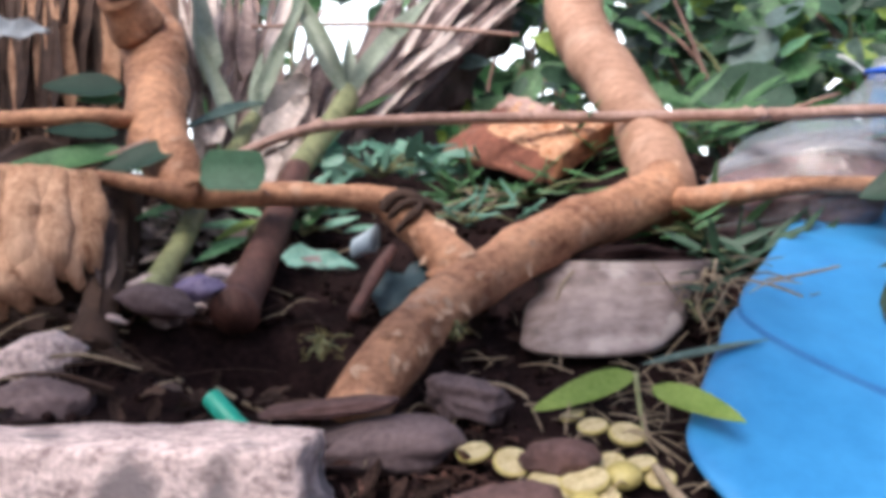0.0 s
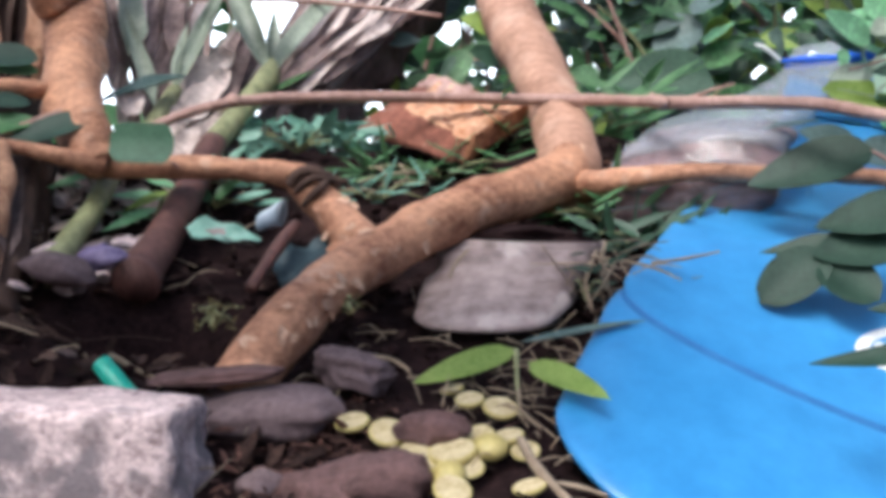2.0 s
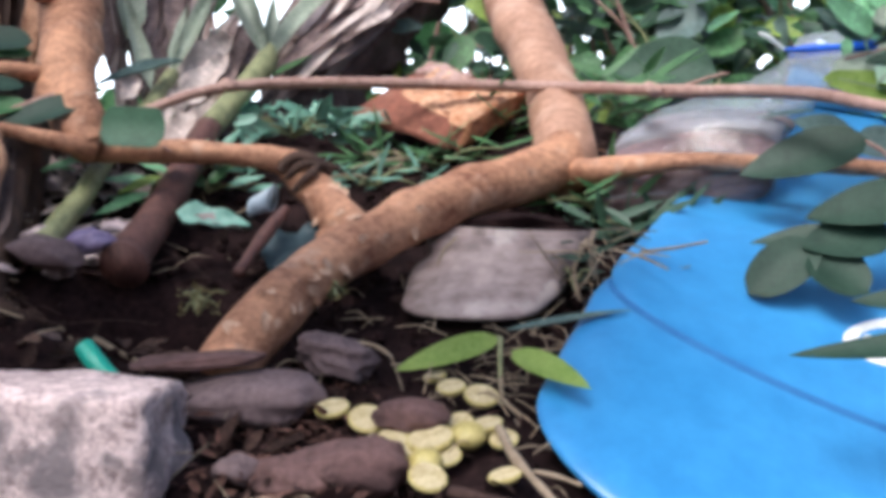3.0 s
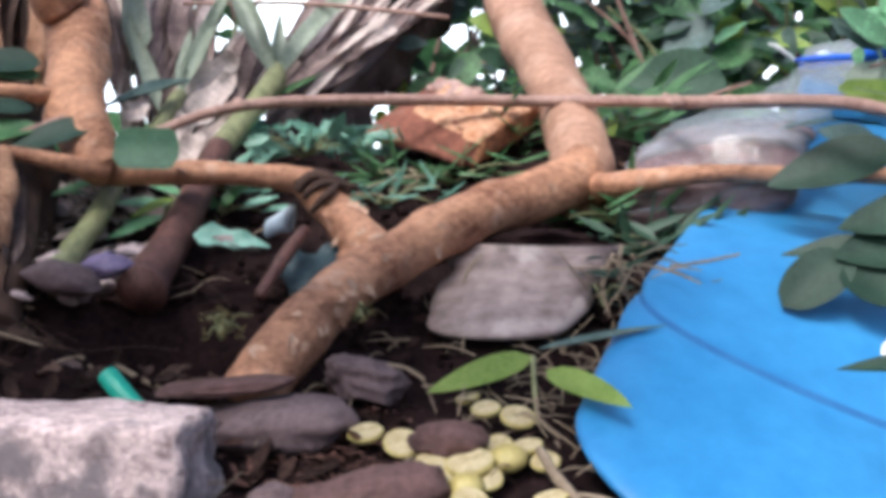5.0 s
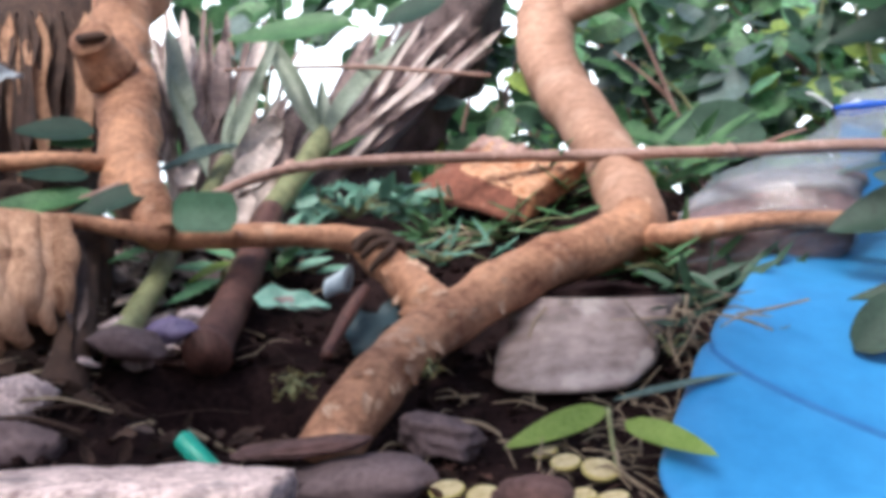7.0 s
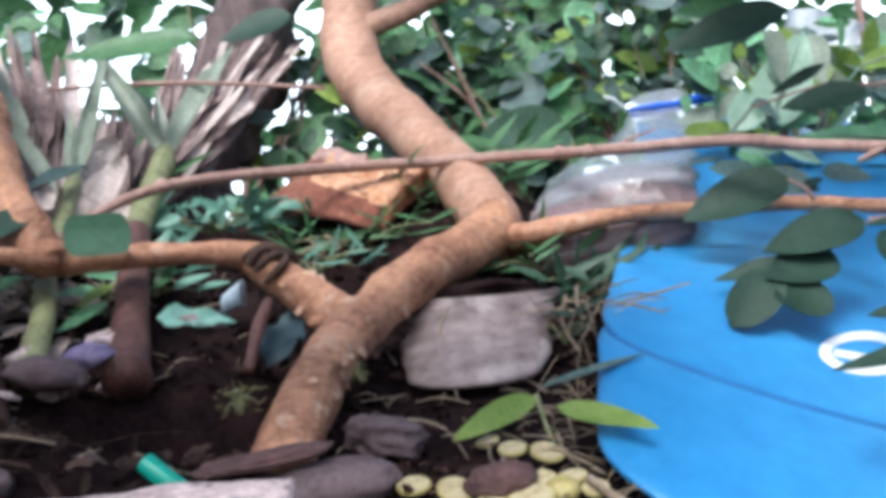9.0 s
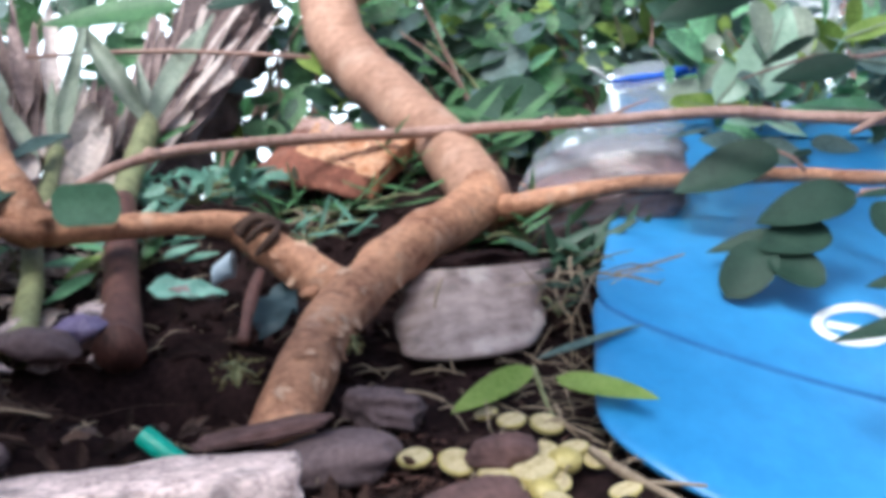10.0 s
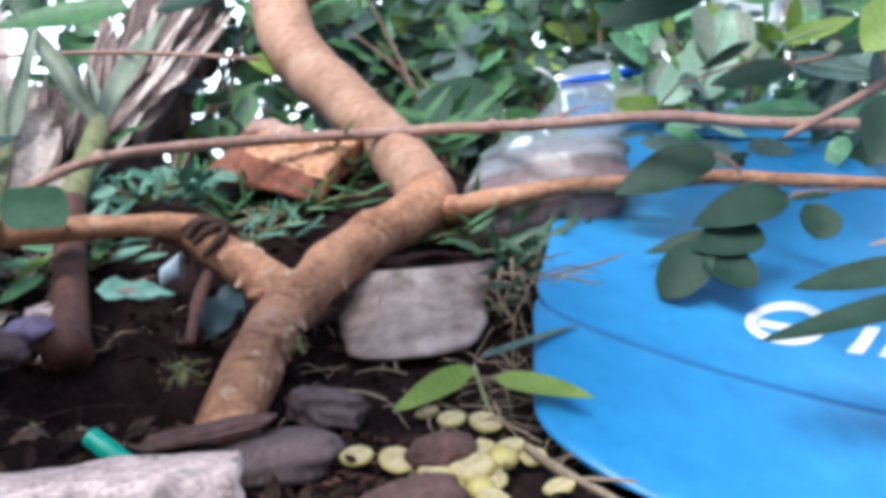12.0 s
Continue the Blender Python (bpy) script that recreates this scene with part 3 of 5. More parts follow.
def grow_bag():
    lo, hi = V((0.099, 1.250, 0.093)), V((0.150, 1.368, 0.179))
    t = thing("grow_bag", tuple(lo), "squat grey-white plastic grow bag full of soil", "grow bag")
    n = 26
    line = along(lo, hi, n)
    rx = [0.078 * (0.66 + 0.34 * min(1, i / 7) ** 0.55) * (1 + 0.10 * (i / n)) for i in range(n)]
    ry = [r * 0.62 for r in rx]
    part("bag", lathe(line, rx, ry, (1, 0, -0.05), (0, 0.99, 0.10), 60, 0.11, 2, cap=True), "grow_bag", t)
    rim = lathe(along(hi - V((0, 0, 0.002)), hi + V((0.002, 0.002, 0.008)), 4), [0.0865, 0.087, 0.087, 0.0855], [0.0535] * 4, (1, 0, -0.05), (0, 0.99, 0.10), 60, 0.09, 5, cap=False)
    part("rolled_rim", rim, "grow_bag", t)
    part("soil_fill", rock(tuple(hi + V((0, 0.005, 0.006))), (0.081, 0.05, 0.016), 0, 4, 0.5, 4), "soil", t, "dark soil filling")
    return t


grow_bag()


BAG_LINE = [(0.329, 1.455, 0.197), (0.332, 1.455, 0.204), (0.346, 1.46, 0.223), (0.359, 1.47, 0.251), (0.376, 1.5, 0.289), (0.411, 1.57, 0.321), (0.475, 1.68, 0.358), (0.545, 1.79, 0.399), (0.604, 1.88, 0.438), (0.631, 1.93, 0.464), (0.657, 1.98, 0.5)]
BAG_HALF = [0.0582, 0.0767, 0.0915, 0.0975, 0.0981, 0.0956, 0.0824, 0.065, 0.0512, 0.0447, 0.0441]
BAG_DEEP = [0.030, 0.040, 0.048, 0.050, 0.048, 0.044, 0.036, 0.028, 0.021, 0.017, 0.016]


def bag_shell(first, last, grow, crease, seed):
    """Part of the tied bag's skin between two heights of it (0 foot, 1 neck's end), grown outwards a little."""
    line, half = spline(BAG_LINE, BAG_HALF, 5)
    deep = spline(BAG_LINE, BAG_DEEP, 5)[1]
    i, j = int(first * (len(line) - 1)), int(last * (len(line) - 1)) + 1
    return lathe(line[i:j], [r + grow for r in half[i:j]], [r + grow for r in deep[i:j]], (1, -0.35, 0), (0, 0.88, -0.47), 72, crease, seed)


def clear_bag():
    t = thing("clear_bag", BAG_LINE[0], "clear plastic bag half full of soil, tied with blue string", "plastic bag")
    part("soil_fill", bag_shell(0, 0.47, -0.002, 0.10, 7), "bag_soil", t, "damp brown soil seen through film")
    part("lower_film", bag_shell(0, 0.46, 0.0015, 0.13, 7), "film_low", t, "clear film over the soil")
    part("film", bag_shell(0.36, 0.92, 0.001, 0.16, 4), "film", t, "cloudy clear plastic film")
    part("gathered_neck", bag_shell(0.9, 1, -0.001, 0.22, 3), "film", t)
    # folds pressed into the film
    rnd = random.Random(3)
    line, half = spline(BAG_LINE, BAG_HALF, 5)
    deep = spline(BAG_LINE, BAG_DEEP, 5)[1]
    for i in range(14):
        k = rnd.randrange(5, 24)
        a = rnd.uniform(0.25, 0.75) * math.pi
        p = line[k] + V((1, -0.35, 0)) * (half[k] * math.cos(a)) + V((0, -0.88, 0.47)) * ((deep[k] + 0.003) * math.sin(a))
        w = rnd.uniform(0.012, 0.04)
        part("film_fold", tubes([p + V((-w, 0.45 * w, -0.001)), p + V((0, -0.001, 0.003)), p + V((w, -0.45 * w, rnd.uniform(-0.006, 0.006)))], [0.0003, 0.0013, 0.0003], sides=6, per=5), "film", t)
    ring = V(BAG_LINE[9]) + V((0.0, -0.012, 0.004))
    s = tubes([ring + V((-0.06, 0.0, 0.002)), ring + V((-0.02, -0.022, 0.001)), ring + V((0.018, -0.022, -0.001)), ring + V((0.06, -0.012, 0.006)), ring + V((0.14, -0.01, 0.008))], [0.003, 0.006, 0.0065, 0.009, 0.005], sides=8, rough=0.3)
    string = part("string", s, "string", t, "bright blue string")
    part("string_wrap", tubes([ring + V((-0.05, 0.012, -0.006)), ring + V((-0.02, -0.018, -0.008)), ring + V((0.03, -0.018, -0.004)), ring + V((0.052, 0.01, 0.002))], 0.004, sides=7, rough=0.3), "string", string)
    part("string_tail", tubes([ring + V((-0.06, 0, 0.002)), ring + V((-0.085, -0.004, 0.022)), ring + V((-0.10, -0.004, 0.028))], [0.003, 0.004, 0.002], sides=7), "white_paint", string, "white frayed end")


clear_bag()


# ---- brick ----
def brick():
    # a broken clay block: shaded red side, lit worn orange end and pale top
    low = [V((-0.069, 1.61, 0.344)), V((0.079, 1.565, 0.287)), V((0.17, 1.675, 0.351)), V((0.009, 1.767, 0.39))]
    high = [V((-0.014, 1.655, 0.382)), V((0.089, 1.568, 0.323)), V((0.171, 1.67, 0.383)), V((0.034, 1.755, 0.436))]
    t = thing("clay_block", tuple(low[1]), "broken reddish clay block with a worn top coloured as lit", "clay block")

    def place(u, w, h):
        lo = low[0].lerp(low[1], u).lerp(low[3].lerp(low[2], u), w)
        hi = high[0].lerp(high[1], u).lerp(high[3].lerp(high[2], u), w)
        return lo.lerp(hi, h)

    body = bmesh.new()
    bmesh.ops.create_cube(body, size=1)
    bmesh.ops.bevel(body, geom=body.edges[:], offset=0.06, segments=3, affect="EDGES")
    bmesh.ops.subdivide_edges(body, edges=body.edges[:], cuts=4, use_grid_fill=True)
    for v in body.verts:
        p = place(v.co.x + 0.5, v.co.y + 0.5, v.co.z + 0.5)
        v.co = p + V((1, 1, 1)) * (0.008 * noise.noise(p * 26) + 0.003 * noise.noise(p * 80))
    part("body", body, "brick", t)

    def crust(name, at, wide, deep, face, label, seed, material):
        """A worn patch with a ragged edge lying on one face of the block, in that face's lit tone."""
        bm, rows = bmesh.new(), []
        for i in range(19):
            row = []
            for j in range(19):
                u, w = at[0] + wide * (i / 18), at[1] + deep * (j / 18)
                edge = min(i, 18 - i, j, 18 - j) / 18
                p = place(u, w, 1) if face == "top" else place(1, w, u)
                out = V((0.0, -0.5, 0.85)) if face == "top" else V((0.5, -0.8, 0.3))
                rag = 0.006 * noise.noise(p * 60 + V((seed, 0, 0))) + 0.003 * noise.noise(p * 150)
                row.append(bm.verts.new(p + out * ((0.004 + rag * (1.0 if face == "top" else 0.4)) if edge > 0.04 else -0.004) + V((1, 0, 0.4)) * (0.005 * noise.noise(p * 33 + V((0, seed, 0))))))
            rows.append(row)
        for r, q in zip(rows, rows[1:]):
            for j in range(18):
                bm.faces.new((r[j], r[j + 1], q[j + 1], q[j]))
        part(name, bm, material, t, label)

    crust("worn_lit_top", (0.12, -0.01), 0.89, 0.86, "top", "worn orange top, coloured pale as lit", 3, "brick_top")
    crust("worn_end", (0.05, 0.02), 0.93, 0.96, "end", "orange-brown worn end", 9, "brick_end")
    crust("pale_back", (0.0, 0.6), 0.5, 0.38, "top", "pale pinkish back corner", 15, "brick_chalk")


brick()


# ---- stones ----
def stones():
    lone("boulder", rock((-0.268, 0.950, -0.010), (0.150, 0.075, 0.071), 2, 5, 0.14, 5, flat_top=0.64, tilt=(2, 2), boxy=0.92, cuts=1), "stone_pale", (-0.269, 0.951, -0.029), "large pale pinkish boulder with a flat top", "boulder")
    lone("stone", rock((-0.084, 1.065, 0.031), (0.066, 0.04, 0.021), -2, 8, 0.2, 4, tilt=(10, 0), boxy=0.4), "stone_mauve", (-0.084, 1.066, 0.020), "flat smooth mauve-grey stone", "stone", "stones on the bank")
    lone("stone", rock((0.059, 1.024, 0.019), (0.033, 0.026, 0.018), 0, 11, 0.3, 4), "stone_red", (0.058, 1.024, 0.012), "rough dark reddish stone among the fruit", "stone", "stones on the bank")
    lone("stone", rock((0.015, 0.972, -0.015), (0.052, 0.04, 0.028), 10, 12, 0.3, 4), "stone_red", (0.014, 0.973, -0.024), "rough dark reddish stone among the fruit", "stone", "stones on the bank")
    lone("stone", rock((-0.008, 0.969, -0.020), (0.06, 0.04, 0.02), 10, 22, 0.35, 4), "stone_red", (-0.008, 0.969, -0.028), "rough dark reddish stone among the fruit", "stone", "stones on the bank")
    lone("stone", rock((-0.070, 0.956, -0.015), (0.02, 0.015, 0.014), 10, 13, 0.3, 3), "stone_mauve", (-0.070, 0.956, -0.021), "small chipped grey stone lying in litter", "stone", "stones on the bank")
    lone("stone", rock((-0.397, 1.125, 0.108), (0.045, 0.03, 0.028), 10, 15, 0.3, 4, tilt=(0, -14)), "stone_pale", (-0.398, 1.126, 0.085), "angular pale stone beside the stump", "stone", "stones on the bank")
    lone("stone", rock((-0.380, 1.067, 0.074), (0.05, 0.03, 0.024), 10, 16, 0.3, 4), "stone_mauve", (-0.381, 1.068, 0.059), "dark stone half buried in soil", "stone", "stones on the bank")
    lone("stone", rock((-0.310, 1.193, 0.162), (0.040, 0.028, 0.017), 8, 17, 0.18, 4, tilt=(0, 14)), "stone_mauve", (-0.310, 1.193, 0.152), "rounded brownish stone under the stalks", "stone", "stones on the bank")
    lone("stone", rock((-0.016, 1.127, 0.062), (0.036, 0.028, 0.019), -8, 19, 0.55, 4, tilt=(0, 14), boxy=0.4), "stone_mauve", (-0.014, 1.127, 0.051), "grey stone at the foot of the tree", "stone", "stones on the bank")
    lone("bark_slab", rock((-0.130, 1.068, 0.063), (0.058, 0.022, 0.007), -2, 20, 0.3, 4, tilt=(8, -3), boxy=0.3), "stone_red", (-0.126, 1.073, 0.057), "thin slab of fallen brown bark", "bark")


stones()


# ---- fruit ----
def lime(at, size, turn, tilt, half):
    bm = bmesh.new()
    bmesh.ops.create_uvsphere(bm, u_segments=18, v_segments=12, radius=1)
    if half:
        for v in bm.verts:
            if v.co.z > 0.1:
                v.co.z = 0.1 + (v.co.z - 0.1) * 0.06
    m = Matrix.Translation(at) @ Euler((radians(tilt[0]), radians(tilt[1]), radians(turn))).to_matrix().to_4x4() @ Matrix.Diagonal((size / 2, size / 2, size * (0.25 if half else 0.34), 1))
    bmesh.ops.transform(bm, matrix=m, verts=bm.verts)
    t = thing("lime", at, "halved yellow lime drying on the soil" if half else "whole small yellow lime lying on the soil", "lime", "limes on the ground")
    part("skin", bm, "lime_skin", t)
    if half:
        cut = bmesh.new()
        bmesh.ops.create_circle(cut, cap_ends=True, radius=0.88, segments=18)
        for v in cut.verts:
            v.co.z = 0.18
        bmesh.ops.transform(cut, matrix=m, verts=cut.verts)
        part("cut_face", cut, "lime_flesh", t, "pale cut face")


for i, (at, size, half) in enumerate((
        ((0.076, 1.114, 0.036), 0.023, 1), ((0.092, 1.088, 0.027), 0.027, 1), ((0.119, 1.070, 0.019), 0.032, 1), ((0.102, 1.029, 0.004), 0.024, 1),
        ((0.124, 1.022, 0.002), 0.028, 1), ((0.109, 1.003, -0.006), 0.031, 0), ((0.138, 1.005, -0.007), 0.025, 1), ((0.024, 1.029, 0.004), 0.033, 1),
        ((0.049, 1.008, -0.004), 0.028, 1), ((0.079, 0.993, -0.011), 0.041, 1), ((0.077, 0.967, -0.020), 0.027, 0), ((0.080, 0.942, -0.030), 0.032, 1),
        ((0.139, 0.950, -0.028), 0.028, 1), ((-0.008, 1.048, 0.012), 0.031, 1),
        ((0.055, 0.986, -0.013), 0.030, 1), ((0.092, 0.980, -0.016), 0.026, 1))):
    lime((at[0], at[1], at[2] + size * 0.38), size, 12 * (i % 3) - 12, (16 + 7 * (i % 4), -9 + 6 * (i % 4)), half)


# ---- hose ----
hose = thing("hose", (-0.197, 1.051, 0.047), "short end of green garden hose", "hose")
part("tube", tubes([(-0.226, 1.059, 0.076), (-0.212, 1.050, 0.062), (-0.195, 1.046, 0.044), (-0.170, 1.048, 0.014), (-0.116, 1.004, -0.019), (-0.087, 0.956, -0.036)], 0.0092, sides=16, cap=False), "hose", hose)
# closed dark plug in the hose end, painted as the shade inside it
part("bore_shade", tubes([(-0.226, 1.057, 0.076), (-0.212, 1.050, 0.062)], 0.0066, sides=12), "dark_wood", hose, "dark plug for the shade inside")


# ---- seedling ----
def seedling():
    c = V((0.135, 1.141, 0.077))
    t = thing("seedling", (0.135, 1.123, 0.043), "young seedling with three yellow-green leaves", "seedling")
    part("stem", tubes([(0.137, 1.084, 0.017), (0.135, 1.113, 0.043), tuple(c)], [0.0022, 0.002, 0.003], sides=7), "stalk_green", t)
    part("leaf", blades(tuple(c), (0.041, 1.099, 0.054), 0.030, (0.1, -0.65, 0.75), 0.04, 0.2), "leaf_bright", t)
    part("leaf", blades((0.146, 1.112, 0.067), (0.211, 1.027, 0.039), 0.027, (-0.1, -0.7, 0.7), -0.02, 0.2), "leaf_bright", t)
    part("leaf", blades((0.140, 1.146, 0.084), (0.260, 1.160, 0.098), 0.016, (0, -0.35, 0.9), -0.03, 0.3, shape="lance"), "leaf_grey", t, "narrow grey-green leaf")


seedling()


# ---- the stump and posts at the tree's far side ----
def stump():
    t = thing("stump", (-0.442, 1.241, 0.130), "broken orange-brown stump with torn fibrous bark", "stump")
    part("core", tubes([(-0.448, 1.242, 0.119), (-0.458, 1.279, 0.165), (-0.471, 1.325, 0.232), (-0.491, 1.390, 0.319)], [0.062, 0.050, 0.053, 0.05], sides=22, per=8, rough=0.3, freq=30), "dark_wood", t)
    rnd = random.Random(4)
    for i in range(9):
        u = -20 + 22 * i
        a = V((-0.509, 1.289, 0.309)).lerp(V((-0.404, 1.295, 0.297)), i / 8)
        b = V((-0.474, 1.198, 0.165)).lerp(V((-0.375, 1.212, 0.183)), i / 8) + V((0, 0, rnd.uniform(-0.02, 0.012)))
        bow = V((0, -0.012 - 0.02 * math.sin(math.pi * i / 8), 0))
        part("bark_strip", tubes([a + bow, a.lerp(b, 0.45) + bow * 1.6, a.lerp(b, 0.8) + bow * 1.5, b], [rnd.uniform(0.010, 0.016), rnd.uniform(0.014, 0.022), rnd.uniform(0.012, 0.02), 0.006], sides=12, per=8, rough=0.5, freq=34, flat=0.55), "torn_wood" if i not in (2, 8) else "dead_wood", t)
    return t


stump()


def post():
    lone("dead_post", tubes([(-0.384, 1.246, 0.105), (-0.385, 1.284, 0.150), (-0.400, 1.349, 0.223), (-0.415, 1.415, 0.302)], [0.03, 0.027, 0.026, 0.026], sides=14, per=7, rough=0.2, freq=30), "dark_wood",
         (-0.384, 1.246, 0.105), "dark upright dead stem beside the stump", "dead stem")
    t = thing("palm_stem", (-0.549, 1.607, 0.324), "old palm stem hung with dry brown sheaths", "palm stem")
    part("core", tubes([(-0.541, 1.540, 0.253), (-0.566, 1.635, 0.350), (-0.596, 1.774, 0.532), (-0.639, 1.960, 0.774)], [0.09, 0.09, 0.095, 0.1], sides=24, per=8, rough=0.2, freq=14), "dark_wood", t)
    rnd = random.Random(9)
    for i in range(20):
        k = i / 19
        a = V((-0.696, 1.742, 0.662)).lerp(V((-0.490, 1.754, 0.652)), k)
        b = V((-0.602, 1.540, 0.388)).lerp(V((-0.450, 1.550, 0.374)), min(1, max(0, k + rnd.uniform(-0.15, 0.15)))) + V((0, rnd.uniform(-0.04, 0.04), rnd.uniform(-0.06, 0.02)))
        part("sheath", blades(a, b, rnd.uniform(0.025, 0.045), (rnd.uniform(-0.5, 0.5), -1, 0.1), rnd.uniform(-0.06, 0.03), 0.5, shape="strap", wave=0.16), "dead_wood" if rnd.random() < 0.28 else "dark_wood", t)


post()


# ---- stalk plants behind the tree ----
def stalk_plant(name, label, stalk, radii, material, leaves, upper=None):
    t = thing(name, stalk[0], label, "plant", "stalk plants")
    part("stalk", tubes(stalk, radii, sides=14, per=7, rough=0.12, freq=30), material, t)
    if upper:
        part("upper_stalk", tubes(upper[0], upper[1], sides=12, per=6, rough=0.1), "stalk_green", t, "pale green upper stalk")
    for a, b, w, face, sag, m, shape in leaves:
        part("leaf", blades(a, b, w * 0.78, face, sag, 0.8, shape=shape, wave=0.04, nu=16), m, t)


FRONT = (0.1, -0.9, 0.4)
stalk_plant("cane_plant", "reddish cane plant with pale forked strap leaves", [(-0.241, 1.216, 0.147), (-0.238, 1.265, 0.172), (-0.233, 1.373, 0.230), (-0.225, 1.511, 0.317)],
            [0.026, 0.021, 0.019, 0.017], "stalk_red",
            [((-0.182, 1.668, 0.428), (-0.270, 1.758, 0.625), 0.046, FRONT, 0.03, "leaf_pale", "lance"),
             ((-0.178, 1.668, 0.428), (-0.063, 1.845, 0.631), 0.055, (-0.3, -0.9, 0.3), 0.05, "leaf_pale", "lance"),
             ((-0.185, 1.678, 0.426), (-0.183, 1.734, 0.535), 0.03, (0.5, -0.9, 0), 0.0, "leaf_pale", "lance"),
             ((-0.175, 1.659, 0.404), (-0.116, 1.650, 0.429), 0.012, FRONT, 0.0, "leaf_mid", "lance")],
            ([(-0.225, 1.511, 0.317), (-0.208, 1.590, 0.365), (-0.183, 1.668, 0.424), (-0.182, 1.687, 0.451)], [0.016, 0.016, 0.017, 0.006]))
stalk_plant("cane_plant", "green cane plant with long upright pale leaves", [(-0.330, 1.213, 0.158), (-0.326, 1.252, 0.181), (-0.321, 1.331, 0.225), (-0.323, 1.429, 0.282)],
            [0.018, 0.014, 0.013, 0.012], "stalk_green",
            [((-0.295, 1.605, 0.400), (-0.243, 1.740, 0.603), 0.036, FRONT, 0.03, "leaf_pale", "strap"),
             ((-0.295, 1.605, 0.400), (-0.296, 1.681, 0.512), 0.026, (-0.4, -0.9, 0.1), 0.03, "leaf_pale", "lance"),
             ((-0.317, 1.585, 0.376), (-0.393, 1.697, 0.551), 0.034, (0.4, -0.9, 0.1), 0.04, "leaf_pale", "strap"),
             ((-0.275, 1.585, 0.414), (-0.359, 1.484, 0.372), 0.034, (0.1, -0.6, 0.8), 0.02, "leaf_grey", "lance"),
             ((-0.367, 1.641, 0.453), (-0.401, 1.773, 0.635), 0.06, (0.6, -0.8, 0.1), 0.06, "leaf_pale", "strap")],
            ([(-0.323, 1.429, 0.282), (-0.310, 1.517, 0.335), (-0.295, 1.605, 0.400)], [0.012, 0.012, 0.010]))
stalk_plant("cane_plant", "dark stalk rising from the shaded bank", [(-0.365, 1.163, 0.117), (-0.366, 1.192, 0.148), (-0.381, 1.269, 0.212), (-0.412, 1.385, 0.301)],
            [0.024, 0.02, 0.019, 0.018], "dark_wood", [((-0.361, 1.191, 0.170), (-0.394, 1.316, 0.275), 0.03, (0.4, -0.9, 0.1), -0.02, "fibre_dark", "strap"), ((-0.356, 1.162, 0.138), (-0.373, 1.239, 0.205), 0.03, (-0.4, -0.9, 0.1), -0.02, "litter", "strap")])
stalk_plant("cane_plant", "slim young cane with pale upright leaves", [(-0.343, 1.354, 0.151), (-0.339, 1.475, 0.219), (-0.319, 1.653, 0.332), (-0.294, 1.768, 0.435)], [0.008, 0.008, 0.01, 0.01], "stalk_green",
            [((-0.295, 1.768, 0.431), (-0.305, 1.850, 0.564), 0.028, FRONT, 0.02, "leaf_pale", "lance"),
             ((-0.293, 1.768, 0.431), (-0.255, 1.839, 0.541), 0.028, FRONT, 0.02, "leaf_pale", "lance"),
             ((-0.377, 1.786, 0.454), (-0.387, 1.867, 0.616), 0.05, FRONT, 0.04, "leaf_grey", "strap")])


# ---- dry fronds ----
def dry_fronds():
    rnd = random.Random(21)
    t = thing("dry_fronds", (-0.239, 1.591, 0.293), "clump of dry hanging brown palm fibre and torn fronds", "dry fronds")
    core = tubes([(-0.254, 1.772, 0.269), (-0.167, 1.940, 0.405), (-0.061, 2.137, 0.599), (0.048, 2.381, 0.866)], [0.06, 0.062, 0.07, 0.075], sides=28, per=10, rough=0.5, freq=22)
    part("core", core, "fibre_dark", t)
    for i in range(120):
        k = rnd.random()
        a = V((-0.368, 1.567, 0.285)).lerp(V((-0.174, 1.741, 0.352)), k) + V((0, rnd.uniform(-0.03, 0.06), rnd.uniform(-0.02, 0.05)))
        b = V((-0.477, 1.889, 0.686)).lerp(V((0.109, 2.188, 0.724)), min(1, max(0, k + rnd.uniform(-0.18, 0.18)))) + V((0, rnd.uniform(-0.05, 0.08), 0))
        start = rnd.uniform(0, 0.45)
        if 0.3 < k < 0.55:
            start *= 0.2
        a2 = a.lerp(b, start)
        b2 = a.lerp(b, min(0.5 if 0.32 < (b - V((-0.477, 1.889, 0.686))).x / (V((0.109, 2.188, 0.724)) - V((-0.477, 1.889, 0.686))).x < 0.60 else 1, start + rnd.uniform(0.4, 0.7)))
        if (b2 - a2).length < 0.06:
            continue
        m = "fibre_pale" if rnd.random() < 0.34 else "fibre"
        part("frond_strip", blades(a2, b2, rnd.uniform(0.012, 0.034), (rnd.uniform(-0.7, 0.7), -1, rnd.uniform(0, 0.5)), rnd.uniform(-0.05, 0.06), 0.5, shape="strap", wave=0.12), m, t)
    for a, b, w in (((-0.315, 1.548, 0.314), (-0.283, 1.567, 0.376), 0.05), ((-0.288, 1.587, 0.353), (-0.229, 1.646, 0.434), 0.05), ((-0.335, 1.506, 0.355), (-0.315, 1.525, 0.385), 0.035),
                    ((-0.271, 1.540, 0.297), (-0.222, 1.589, 0.369), 0.05), ((-0.285, 1.510, 0.288), (-0.251, 1.549, 0.347), 0.04), ((-0.309, 1.645, 0.406), (-0.235, 1.705, 0.468), 0.06)):
        part("torn_frond", blades(a, b, w, (0.2, -1, 0.2), 0.03, 0.4, shape="strap", wave=0.15), "fibre_pale", t, "pale torn frond piece")


dry_fronds()


